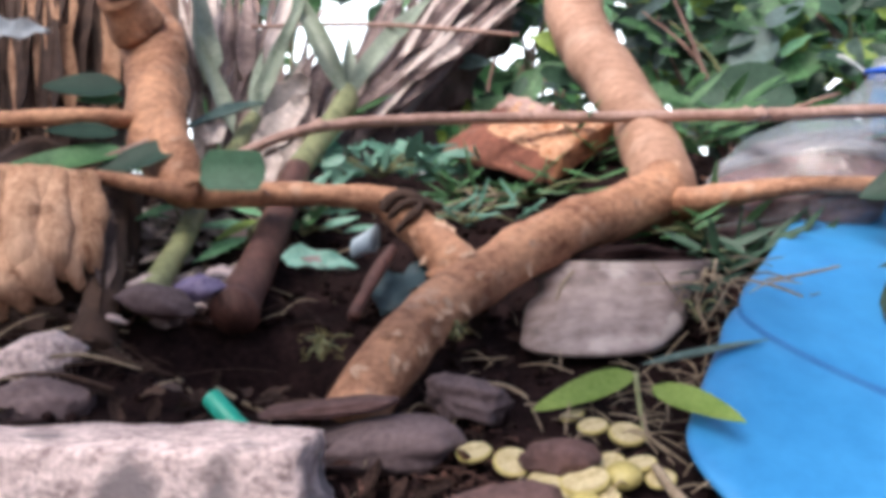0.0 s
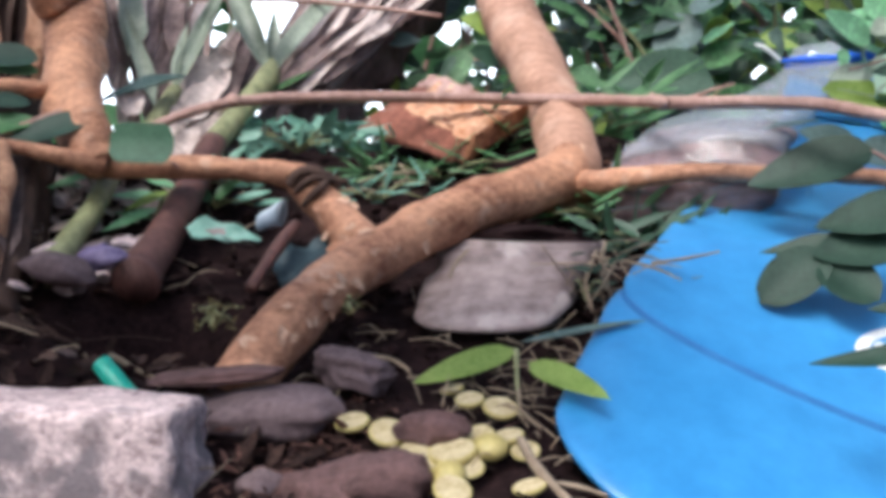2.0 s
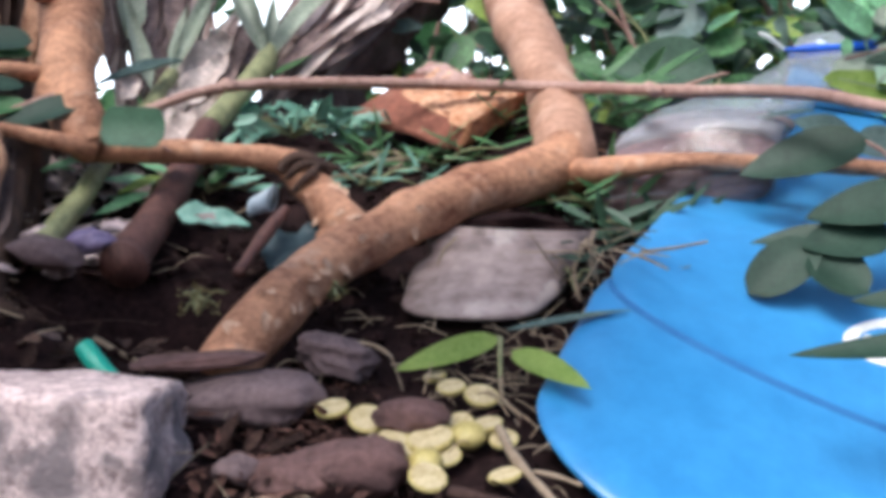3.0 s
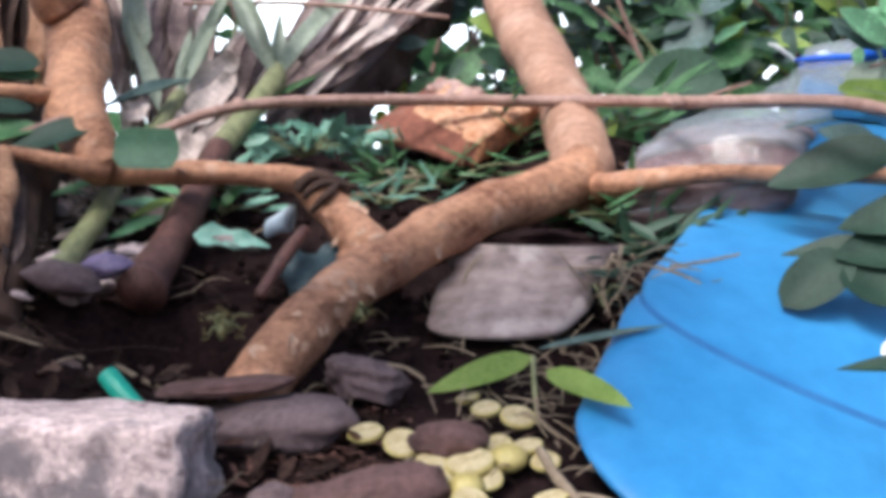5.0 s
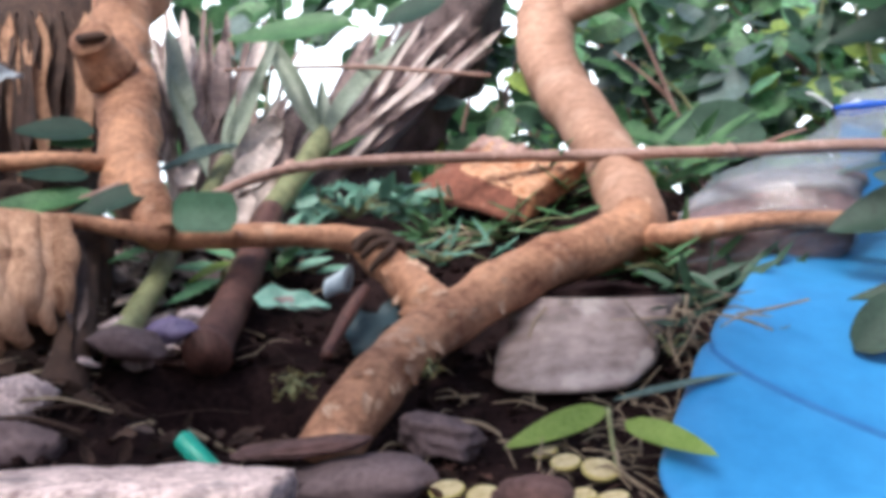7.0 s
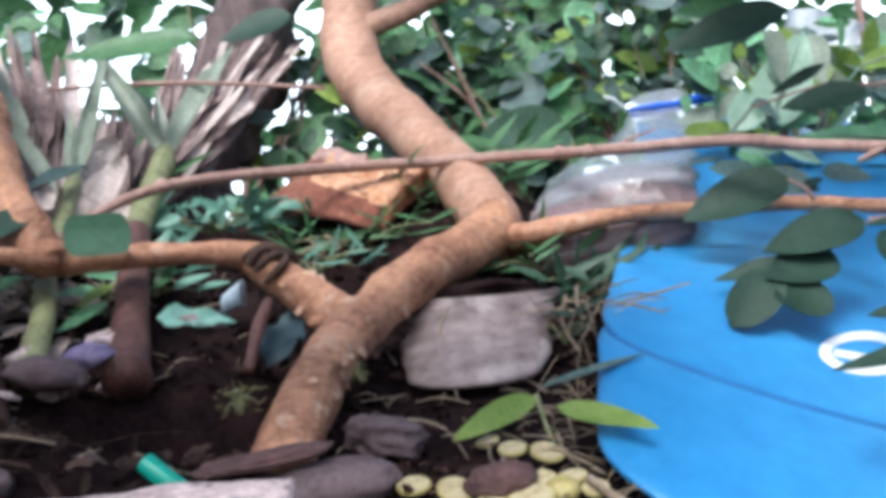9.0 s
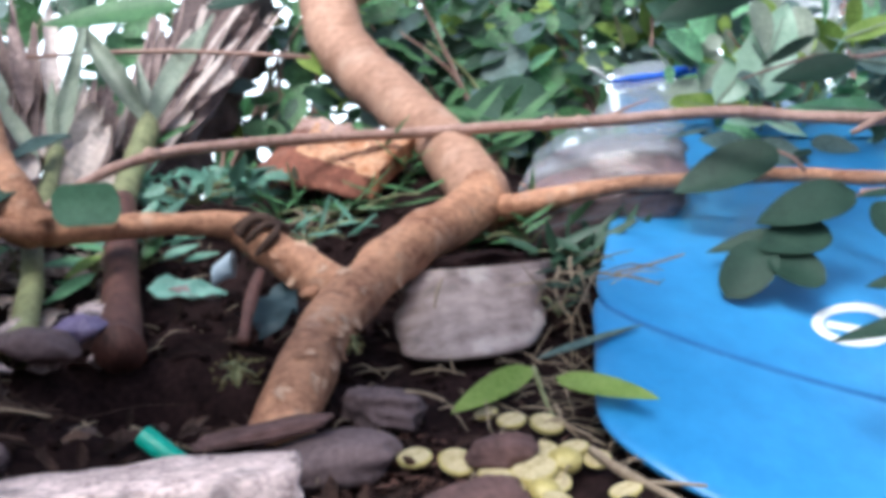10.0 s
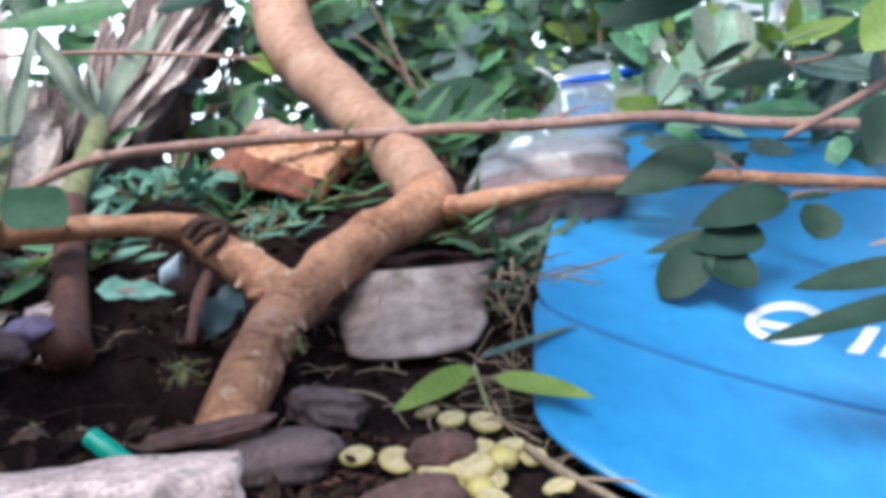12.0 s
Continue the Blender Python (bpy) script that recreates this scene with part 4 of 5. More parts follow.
# ---- herbs and grass ----
def herb(name, label, at, spread, count, length, width, material, seed, face=(0, -0.7, 0.7), shape="lance", lift=1.0, category="herb"):
    """A low plant: many small leaves on short stems round a root."""
    rnd = random.Random(seed)
    t = thing(name, at, label, category, "low plants on the bank")
    stems = bmesh.new()
    for i in range(count):
        base = V(at) + V((rnd.uniform(-1, 1) * spread[0], rnd.uniform(-1, 1) * spread[1], rnd.uniform(0, 1) * spread[2]))
        d = V((rnd.uniform(-1, 1), rnd.uniform(-0.7, 0.5), rnd.uniform(-0.1, 0.7) * lift)).normalized()
        n = V(face) + V((rnd.uniform(-0.6, 0.6), rnd.uniform(-0.4, 0.4), rnd.uniform(-0.4, 0.4)))
        ln = length * rnd.uniform(0.6, 1.3)
        part("leaf", blades(base, base + d * ln, width * rnd.uniform(0.7, 1.3), n, rnd.uniform(-0.1, 0.15), 0.25, shape=shape, nu=6), material, t)
        if i % 3 == 0:
            tube(stems, [V(at), (V(at) + base) / 2 + V((0, 0, 0.01)), base], 0.0014, sides=5, per=3)
    tagged(part("stem", stems, "stalk_green", t), kind="stuff")


herb("herb", "low blue-green herb with small lobed leaves", (-0.133, 1.594, 0.312), (0.075, 0.05, 0.035), 46, 0.045, 0.016, "herb", 1)
herb("herb", "low blue-green herb with small lobed leaves", (-0.052, 1.617, 0.311), (0.05, 0.05, 0.03), 24, 0.045, 0.015, "herb", 2)
def strap_plant(at, leaves):
    t = thing("herb", at, "low plant with glossy bright green strap leaves", "herb", "low plants on the bank")
    for a, b, w, m in leaves:
        part("leaf", blades(a, b, w, (0.05, -0.55, 0.8), 0.08, 0.3, shape="lance", nu=9), m, t)
        part("stem", tubes([V(at), V(at).lerp(V(a), 0.5) + V((0, 0, 0.008)), V(a)], [0.0018, 0.0016, 0.0012], sides=6, per=4), "stalk_green", t)


strap_plant((-0.264, 1.393, 0.216), (((-0.258, 1.373, 0.230), (-0.312, 1.332, 0.208), 0.022, "leaf_shine"), ((-0.259, 1.392, 0.242), (-0.313, 1.370, 0.250), 0.024, "leaf_shine"),
                                   ((-0.251, 1.392, 0.250), (-0.290, 1.351, 0.232), 0.018, "leaf_bright"), ((-0.248, 1.412, 0.256), (-0.283, 1.410, 0.270), 0.016, "leaf_shine"),
                                   ((-0.265, 1.373, 0.219), (-0.299, 1.351, 0.228), 0.014, "leaf_mid"), ((-0.253, 1.403, 0.236), (-0.286, 1.391, 0.257), 0.014, "leaf_pale")))
strap_plant((-0.345, 1.429, 0.237), (((-0.343, 1.388, 0.269), (-0.384, 1.357, 0.257), 0.016, "leaf_shine"), ((-0.354, 1.408, 0.259), (-0.389, 1.387, 0.267), 0.010, "leaf_mid"),
                                   ((-0.341, 1.428, 0.270), (-0.383, 1.427, 0.279), 0.010, "leaf_shine")))
strap_plant((-0.212, 1.454, 0.234), (((-0.210, 1.444, 0.243), (-0.184, 1.454, 0.270), 0.022, "leaf_mid"), ((-0.192, 1.455, 0.240), (-0.145, 1.456, 0.257), 0.02, "herb"),
                                   ((-0.213, 1.444, 0.237), (-0.237, 1.452, 0.267), 0.018, "leaf_mid"), ((-0.165, 1.456, 0.236), (-0.124, 1.447, 0.244), 0.016, "herb")))
herb("herb", "small dark green herb in the shade", (-0.199, 1.474, 0.258), (0.045, 0.04, 0.03), 14, 0.05, 0.018, "herb", 5)
herb("grass_tuft", "trailing green grass beside the clay block", (0.051, 1.582, 0.272), (0.10, 0.06, 0.02), 40, 0.07, 0.006, "leaf_mid", 6, category="grass")
herb("grass_tuft", "green grass behind the leaning trunk", (0.149, 1.684, 0.311), (0.06, 0.05, 0.04), 22, 0.09, 0.010, "leaf_mid", 7, category="grass")
herb("grass_tuft", "green weeds between grow bag and drum", (0.252, 1.471, 0.206), (0.09, 0.05, 0.03), 40, 0.06, 0.009, "leaf_mid", 8, category="grass")
herb("grass_tuft", "green weeds between grow bag and drum", (0.211, 1.273, 0.118), (0.02, 0.03, 0.05), 12, 0.04, 0.007, "leaf_deep", 9, category="grass")
herb("grass_tuft", "dark green weeds under the tied bag", (0.300, 1.395, 0.165), (0.08, 0.03, 0.03), 44, 0.055, 0.012, "leaf_dark", 18, category="grass")
herb("grass_tuft", "green weeds behind the tree fork", (0.304, 1.758, 0.353), (0.06, 0.05, 0.06), 26, 0.08, 0.014, "leaf_mid", 10, category="grass")
herb("moss_tuft", "yellow-green moss tuft at the tree's foot", (-0.142, 1.121, 0.101), (0.022, 0.012, 0.024), 50, 0.009, 0.0022, "moss", 11, category="moss")
herb("moss_tuft", "yellow-green moss tuft at the tree's foot", (-0.030, 1.194, 0.113), (0.018, 0.012, 0.014), 36, 0.009, 0.0022, "moss", 12, category="moss")
herb("grass_tuft", "sparse weeds in front of the clay block", (-0.021, 1.480, 0.239), (0.07, 0.05, 0.02), 26, 0.045, 0.006, "herb", 13, category="grass")


# ---- leafy bushes ----
LEAF_SHAPES = []
for k, shape in enumerate(("ovate", "round", "ovate", "lance")):
    for m in ("leaf_dark", "leaf_mid", "leaf_bright", "leaf_grey", "leaf_pale", "leaf_shine"):
        bm = blades((0, 0, 0), (1, 0, 0), (0.62, 0.85, 0.5, 0.34)[k], (0, 0, 1), 0.08 * (k - 1), 0.25, shape=shape, wave=0.02, nu=8)
        finish(bm)
        me = bpy.data.meshes.new("leaf")
        bm.to_mesh(me)
        bm.free()
        me.materials.append(M[m])
        LEAF_SHAPES.append((k, m, me))


def put_leaf(parent, base, tip, face, kind, material):
    me = next(x for k, m, x in LEAF_SHAPES if k == kind and m == material)
    d = V(tip) - V(base)
    z = V(face)
    y = z.cross(d).normalized()
    z = d.cross(y).normalized()
    ob = new("leaf", me)
    ob.parent = parent
    m = Matrix((d.normalized(), y, z)).transposed().to_4x4()
    ob.matrix_basis = Matrix.Translation(V(base) - V(parent.location)) @ m @ Matrix.Diagonal((d.length, d.length, d.length, 1))
    return ob


# sky gaps as directions from the camera's height, with half widths and heights
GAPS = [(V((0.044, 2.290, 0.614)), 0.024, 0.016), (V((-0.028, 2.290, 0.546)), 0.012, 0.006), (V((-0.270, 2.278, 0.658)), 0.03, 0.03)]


def view_gap(p):
    """True where leaves are left out to fit sky gaps to the camera's view."""
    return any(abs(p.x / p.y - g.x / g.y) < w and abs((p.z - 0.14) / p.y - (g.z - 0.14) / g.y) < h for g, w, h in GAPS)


def bush(label, root, centre, spread, count, size, mix, seed, face=(-0.1, -0.8, 0.5)):
    rnd = random.Random(seed)
    t = thing("bush", root, label, "bush", "leafy bushes")
    for i in range(5):
        e = V(centre) + V((rnd.uniform(-1, 1) * spread[0], rnd.uniform(-1, 1) * spread[1], rnd.uniform(0.2, 1) * spread[2]))
        part("stem", tubes([V(root), V(root).lerp(e, 0.5) + V((rnd.uniform(-0.05, 0.05), 0, 0.05)), e], [0.006, 0.004, 0.0015], sides=6, per=5), "stalk_green" if i % 2 else "twig", t)
    for i in range(int(count * 1.7)):
        p = V(centre) + V((rnd.uniform(-1, 1) * spread[0], rnd.uniform(-1, 1) * spread[1], rnd.uniform(-1, 1) * spread[2]))
        d = V((rnd.uniform(-1, 1), rnd.uniform(-0.5, 0.3), rnd.uniform(-0.8, 0.5))).normalized() * size * rnd.choice((0.45, 0.6, 0.75, 0.95, 1.3))
        n = V(face) + V((rnd.uniform(-0.7, 0.7), rnd.uniform(-0.5, 0.5), rnd.uniform(-0.5, 0.5)))
        m = rnd.choices([x for x, _ in mix], [w for _, w in mix])[0]
        if not view_gap(p + d * 0.5):
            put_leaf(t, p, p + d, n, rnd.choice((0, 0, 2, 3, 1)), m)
    return t


MIX = (("leaf_dark", 4.0), ("leaf_mid", 3.6), ("leaf_bright", 1.6), ("leaf_grey", 1.4), ("leaf_shine", 0.8))
bush("dense broad-leaved green bush behind the tree", (0.412, 2.063, 0.312), (0.425, 2.156, 0.535), (0.17, 0.14, 0.15), 165, 0.07, MIX, 31)
bush("dense broad-leaved green bush behind the tied bag", (0.672, 2.172, 0.312), (0.687, 2.262, 0.596), (0.2, 0.14, 0.16), 170, 0.072, MIX, 32)
bush("leafy shrub growing behind the clay block", (0.057, 2.151, 0.331), (0.043, 2.144, 0.508), (0.15, 0.12, 0.05), 44, 0.06, MIX, 33)
bush("pale-leaved bush behind the drum", (0.815, 1.820, 0.255), (0.830, 1.810, 0.450), (0.18, 0.12, 0.10), 100, 0.068, (("leaf_pale", 2.5), ("leaf_shine", 2), ("leaf_grey", 2), ("leaf_bright", 1.2)), 34)
bush("grey-green bush behind the drum", (1.046, 1.758, 0.221), (1.075, 1.743, 0.443), (0.16, 0.12, 0.16), 60, 0.085, (("leaf_grey", 3), ("leaf_mid", 3), ("leaf_shine", 1.5), ("leaf_dark", 1)), 35)
bush("tall overhanging green bush", (0.696, 2.156, 0.285), (0.639, 2.296, 0.713), (0.34, 0.12, 0.2), 170, 0.07, MIX, 36)
bush("tall overhanging green bush", (-0.052, 2.524, 0.412), (0.101, 2.509, 0.909), (0.5, 0.12, 0.14), 50, 0.08, MIX, 37)
bush("leafy shrub beside the leaning limb", (0.305, 2.309, 0.337), (0.288, 2.347, 0.641), (0.08, 0.1, 0.10), 40, 0.075, MIX, 38)
bush("dim leafy bush above the cane plants", (-0.379, 2.301, 0.448), (-0.349, 2.384, 0.762), (0.16, 0.1, 0.08), 46, 0.075, (("leaf_dark", 3), ("leaf_grey", 2), ("leaf_mid", 3)), 39)
bush("leafy shrub between fronds and limb", (0.090, 2.396, 0.407), (0.104, 2.381, 0.690), (0.06, 0.1, 0.07), 24, 0.07, MIX, 40)

big = thing("broad_leaf_plant", (0.424, 1.963, 0.329), "single broad dark green leaf on a stalk", "plant")
part("stalk", tubes([(0.424, 1.963, 0.329), (0.475, 1.931, 0.429)], 0.003, sides=6), "stalk_green", big)
part("leaf", blades((0.467, 1.910, 0.435), (0.303, 1.904, 0.445), 0.11, (0.1, -0.9, 0.4), 0.02, 0.3), "leaf_dark", big)


def broad_plant(root, leaves):
    """A plant with large leaves, some coloured as backlit, on thin whitish stalks, standing behind the drum."""
    t = thing("broad_leaf_plant", root, "plant with large pale backlit leaves behind the drum", "plant")
    for base, tip, w, m, shape in leaves:
        part("stalk", tubes([V(root), V(root).lerp(V(base), 0.6) + V((0, 0.03, 0.02)), V(base)], [0.004, 0.003, 0.002], sides=6, per=5), "leaf_mint", t)
        leaf = part("leaf", blades(base, tip, w, (-0.15, -0.85, 0.4), 0.05, 0.25, shape=shape, wave=0.03, nu=12), m, t)
        part("midrib", tubes([V(base) + V((0, -0.002, 0)), V(base).lerp(V(tip), 0.5) + V((0, -0.003, 0)), V(base).lerp(V(tip), 0.85)], [0.002, 0.0014, 0.0006], sides=5, per=4), "leaf_pale", leaf)


broad_plant((0.756, 1.86, 0.18), (
    ((0.702, 1.7, 0.386), (0.775, 1.68, 0.524), 0.085, "leaf_mint", "ovate"),
    ((0.652, 1.72, 0.389), (0.758, 1.7, 0.486), 0.06, "leaf_mint", "ovate"),
    ((0.901, 1.66, 0.341), (0.721, 1.64, 0.363), 0.042, "leaf_shine", "ovate"),
    ((0.856, 1.68, 0.46), (0.979, 1.66, 0.489), 0.035, "leaf_bright", "ovate"),
    ((0.832, 1.62, 0.411), (0.685, 1.6, 0.4), 0.04, "leaf_deep", "ovate"),
    ((0.707, 1.74, 0.374), (0.581, 1.72, 0.4), 0.045, "leaf_bright", "round"),
    ((0.642, 1.74, 0.451), (0.571, 1.72, 0.495), 0.032, "leaf_grey", "ovate"),
    ((0.841, 1.64, 0.421), (0.98, 1.62, 0.387), 0.05, "leaf_grey", "ovate"),
    ((0.718, 1.7, 0.352), (0.642, 1.68, 0.357), 0.028, "leaf_mint", "lance"),
    ((0.709, 1.7, 0.362), (0.774, 1.68, 0.321), 0.03, "leaf_mint", "lance"),
    ((0.914, 1.66, 0.313), (0.996, 1.64, 0.354), 0.05, "leaf_shine", "ovate"),
))


def far_hedge():
    """Leafy mass past the terrace, with gaps where the sky shows, some fitted to the camera's view."""
    rnd = random.Random(77)
    bm = bmesh.new()
    for i in range(2600):
        x = rnd.uniform(-2.2, 2.8)
        z = 0.25 + rnd.random() ** 0.9 * 1.5
        if noise.noise(Vector((x * 2.6, z * 3.4, 4.0))) > 0.12 and z > 0.62:
            continue
        p = V((x, 3.3 + rnd.uniform(-0.35, 0.35), z))
        d = V((rnd.uniform(-1, 1), rnd.uniform(-0.4, 0.4), rnd.uniform(-1, 0.4))).normalized() * rnd.uniform(0.08, 0.17)
        if view_gap(p + d * 0.5):
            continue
        blade(bm, p, p + d, d.length * 0.55, (rnd.uniform(-0.6, 0.6), -0.8, rnd.uniform(-0.2, 0.9)), 0.08, 0.2, nu=4, thick=0.0)
    lone("hedge", bm, "leaf_mid", (0, 3.3, 0.4), "distant leafy green hedge against the sky", "hedge", kind="stuff")


far_hedge()


def shade_leaves():
    """Unseen leaves added above the view to shade the bank and the drum."""
    rnd = random.Random(8)
    bm = bmesh.new()
    for i in range(900):
        if i % 4:
            x, y, z = rnd.uniform(-0.62, 0.10), rnd.uniform(0.66, 0.90), 0.70
        else:
            x, y, z = rnd.uniform(-1.1, -0.6), rnd.uniform(0.95, 1.35), 0.95
        if noise.noise(Vector((x * 4, y * 4, 9.0))) > 0.3:
            continue
        p = V((x, y, z + rnd.uniform(-0.06, 0.12)))
        d = V((rnd.uniform(-1, 1), rnd.uniform(-1, 1), rnd.uniform(-0.5, 0.3))).normalized() * rnd.uniform(0.06, 0.12)
        blade(bm, p, p + d, d.length * 0.5, (rnd.uniform(-0.5, 0.5), rnd.uniform(-0.5, 0.5), 1), 0.08, 0.2, nu=4, thick=0.0)
    for i in range(260):
        p = V((rnd.uniform(-0.48, -0.18), rnd.uniform(0.78, 0.93), 0.54 + rnd.uniform(0, 0.08)))
        d = V((rnd.uniform(-1, 1), rnd.uniform(-1, 1), rnd.uniform(-0.4, 0.3))).normalized() * rnd.uniform(0.06, 0.11)
        blade(bm, p, p + d, d.length * 0.5, (rnd.uniform(-0.5, 0.5), rnd.uniform(-0.5, 0.5), 1), 0.08, 0.2, nu=4, thick=0.0)
    for i in range(170):
        p = V((rnd.uniform(0.36, 0.78), rnd.uniform(1.02, 1.42), 0.68 + rnd.uniform(0, 0.12)))
        d = V((rnd.uniform(-1, 1), rnd.uniform(-1, 1), rnd.uniform(-0.4, 0.3))).normalized() * rnd.uniform(0.06, 0.11)
        blade(bm, p, p + d, d.length * 0.5, (rnd.uniform(-0.5, 0.5), rnd.uniform(-0.5, 0.5), 1), 0.08, 0.2, nu=4, thick=0.0)
    lone("shade_leaves", bm, "leaf_mid", (-0.3, 0.95, 0.75), "unseen green leaves added to shade the bank", "foliage", kind="stuff")


shade_leaves()


# ---- leafy twigs in front of the drum ----
def twig(name, label, line, radii, leaves, category="twig"):
    t = thing(name, line[0], label, category, "leafy twigs")
    part("stem", tubes(line, radii, sides=8, per=6, rough=0.15), "twig", t)
    for base, tip, w, face, m, shape in leaves:
        part("leaf", blades(base, tip, w, face, 0.05, 0.2, shape=shape, nu=12), m, t)


UP = (0.0, -0.8, 0.6)
twig("leafy_twig", "twig with a broad dark green leaf over the tied bag", [(0.551, 1.320, 0.243), (0.539, 1.320, 0.259), (0.522, 1.325, 0.271)], [0.003, 0.0025, 0.002],
     [((0.525, 1.325, 0.273), (0.391, 1.335, 0.242), 0.062, UP, "leaf_deep", "ovate"),
      ((0.496, 1.425, 0.316), (0.431, 1.459, 0.317), 0.022, (0, -0.4, 0.9), "leaf_grey", "lance"),
      ((0.532, 1.407, 0.285), (0.465, 1.401, 0.305), 0.040, UP, "leaf_grey", "ovate"),
      ((0.532, 1.407, 0.285), (0.586, 1.365, 0.259), 0.052, UP, "leaf_grey", "ovate"),
      ((0.605, 1.391, 0.282), (0.654, 1.361, 0.265), 0.035, UP, "leaf_grey", "ovate"),
      ((0.563, 1.391, 0.262), (0.584, 1.355, 0.269), 0.022, UP, "leaf_deep", "round")])
twig("leafy_twig", "hanging twig with round dark green leaves", [(0.600, 1.270, 0.209), (0.561, 1.265, 0.200), (0.511, 1.255, 0.183), (0.464, 1.245, 0.163)], [0.002, 0.002, 0.0015, 0.0015],
     [((0.565, 1.245, 0.209), (0.437, 1.235, 0.191), 0.056, UP, "leaf_deep", "ovate"),
      ((0.446, 1.235, 0.162), (0.376, 1.210, 0.116), 0.054, UP, "leaf_deep", "round"),
      ((0.439, 1.230, 0.153), (0.488, 1.200, 0.116), 0.056, UP, "leaf_deep", "round"),
      ((0.522, 1.240, 0.173), (0.431, 1.225, 0.162), 0.058, UP, "leaf_deep", "ovate"),
      ((0.484, 1.260, 0.175), (0.389, 1.270, 0.167), 0.028, UP, "leaf_deep", "lance")])
twig("leafy_twig", "leafy twig with a small round leaf", [(0.639, 1.216, 0.203), (0.554, 1.218, 0.208)], [0.002, 0.0015],
     [((0.574, 1.172, 0.199), (0.523, 1.175, 0.202), 0.02, (0, -0.5, 0.9), "leaf_deep", "lance"),
      ((0.552, 1.157, 0.187), (0.525, 1.135, 0.155), 0.046, UP, "leaf_deep", "round"),
      ((0.530, 1.163, 0.181), (0.559, 1.145, 0.173), 0.034, UP, "leaf_deep", "round"),
      ((0.644, 1.134, 0.143), (0.588, 1.139, 0.142), 0.012, (0, -0.5, 0.9), "bark_flake", "lance")])
twig("leafy_twig", "low twig with long pointed grey-green leaves", [(0.646, 1.020, 0.103), (0.588, 1.016, 0.094), (0.549, 1.016, 0.088)], [0.003, 0.0025, 0.002],
     [((0.568, 1.010, 0.113), (0.422, 1.019, 0.116), 0.036, (-0.1, -0.75, 0.6), "leaf_deep", "ovate"),
      ((0.567, 0.990, 0.085), (0.366, 0.994, 0.077), 0.034, (0.1, -0.6, 0.75), "leaf_deep", "ovate")])
twig("leafy_twig", "pinkish forked twig above the drum", [(0.655, 1.084, 0.332), (0.628, 1.123, 0.309), (0.585, 1.166, 0.288), (0.542, 1.199, 0.269)], [0.007, 0.006, 0.0055, 0.003],
     [((0.608, 1.077, 0.288), (0.562, 1.071, 0.221), 0.06, UP, "leaf_deep", "ovate"),
      ((0.638, 1.087, 0.382), (0.580, 1.083, 0.339), 0.06, UP, "leaf_bright", "ovate")])
twig("leafy_twig", "curved twig with dark narrow leaves before the bush", [(0.735, 1.268, 0.377), (0.640, 1.294, 0.366), (0.592, 1.327, 0.378), (0.517, 1.379, 0.367)], [0.003, 0.003, 0.002, 0.0015],
     [((0.616, 1.280, 0.359), (0.515, 1.297, 0.354), 0.04, UP, "leaf_deep", "ovate"),
      ((0.723, 1.250, 0.377), (0.657, 1.258, 0.367), 0.03, UP, "leaf_deep", "lance"),
      ((0.595, 1.326, 0.402), (0.542, 1.372, 0.381), 0.018, (0.5, -0.8, 0.3), "leaf_deep", "lance")])
twig("leafy_twig", "twig with a squarish dark green leaf", [(-0.227, 1.352, 0.272), (-0.229, 1.322, 0.276)], [0.002, 0.0015],
     [((-0.224, 1.311, 0.293), (-0.290, 1.299, 0.298), 0.048, (0.05, -0.9, 0.35), "leaf_square", "square")])
twig("leafy_twig", "twig with long green leaves beside the branch", [(-0.341, 1.357, 0.346), (-0.406, 1.305, 0.311), (-0.475, 1.262, 0.276)], [0.004, 0.0045, 0.004],
     [((-0.387, 1.334, 0.347), (-0.451, 1.290, 0.350), 0.026, UP, "leaf_deep", "ovate"),
      ((-0.376, 1.326, 0.327), (-0.504, 1.249, 0.304), 0.034, UP, "leaf_mid", "ovate"),
      ((-0.318, 1.339, 0.332), (-0.412, 1.285, 0.297), 0.036, UP, "leaf_deep", "ovate"),
      ((-0.391, 1.371, 0.403), (-0.471, 1.336, 0.406), 0.040, UP, "leaf_deep", "ovate"),
      ((-0.392, 1.372, 0.389), (-0.438, 1.349, 0.391), 0.02, UP, "leaf_mid", "ovate")])
twig("overhead_twig", "leafy twig hanging at the top of the view", [(0.053, 1.723, 0.514), (-0.146, 1.766, 0.550), (-0.329, 1.776, 0.560)], [0.003, 0.0035, 0.003],
     [((-0.122, 1.605, 0.570), (-0.300, 1.645, 0.577), 0.05, UP, "leaf_mid", "ovate"), ((0.001, 1.576, 0.582), (-0.094, 1.599, 0.566), 0.05, UP, "leaf_deep", "ovate"),
      ((0.571, 1.350, 0.480), (0.420, 1.386, 0.454), 0.06, UP, "leaf_deep", "ovate"), ((0.561, 1.403, 0.489), (0.460, 1.425, 0.510), 0.05, UP, "leaf_mid", "ovate")])


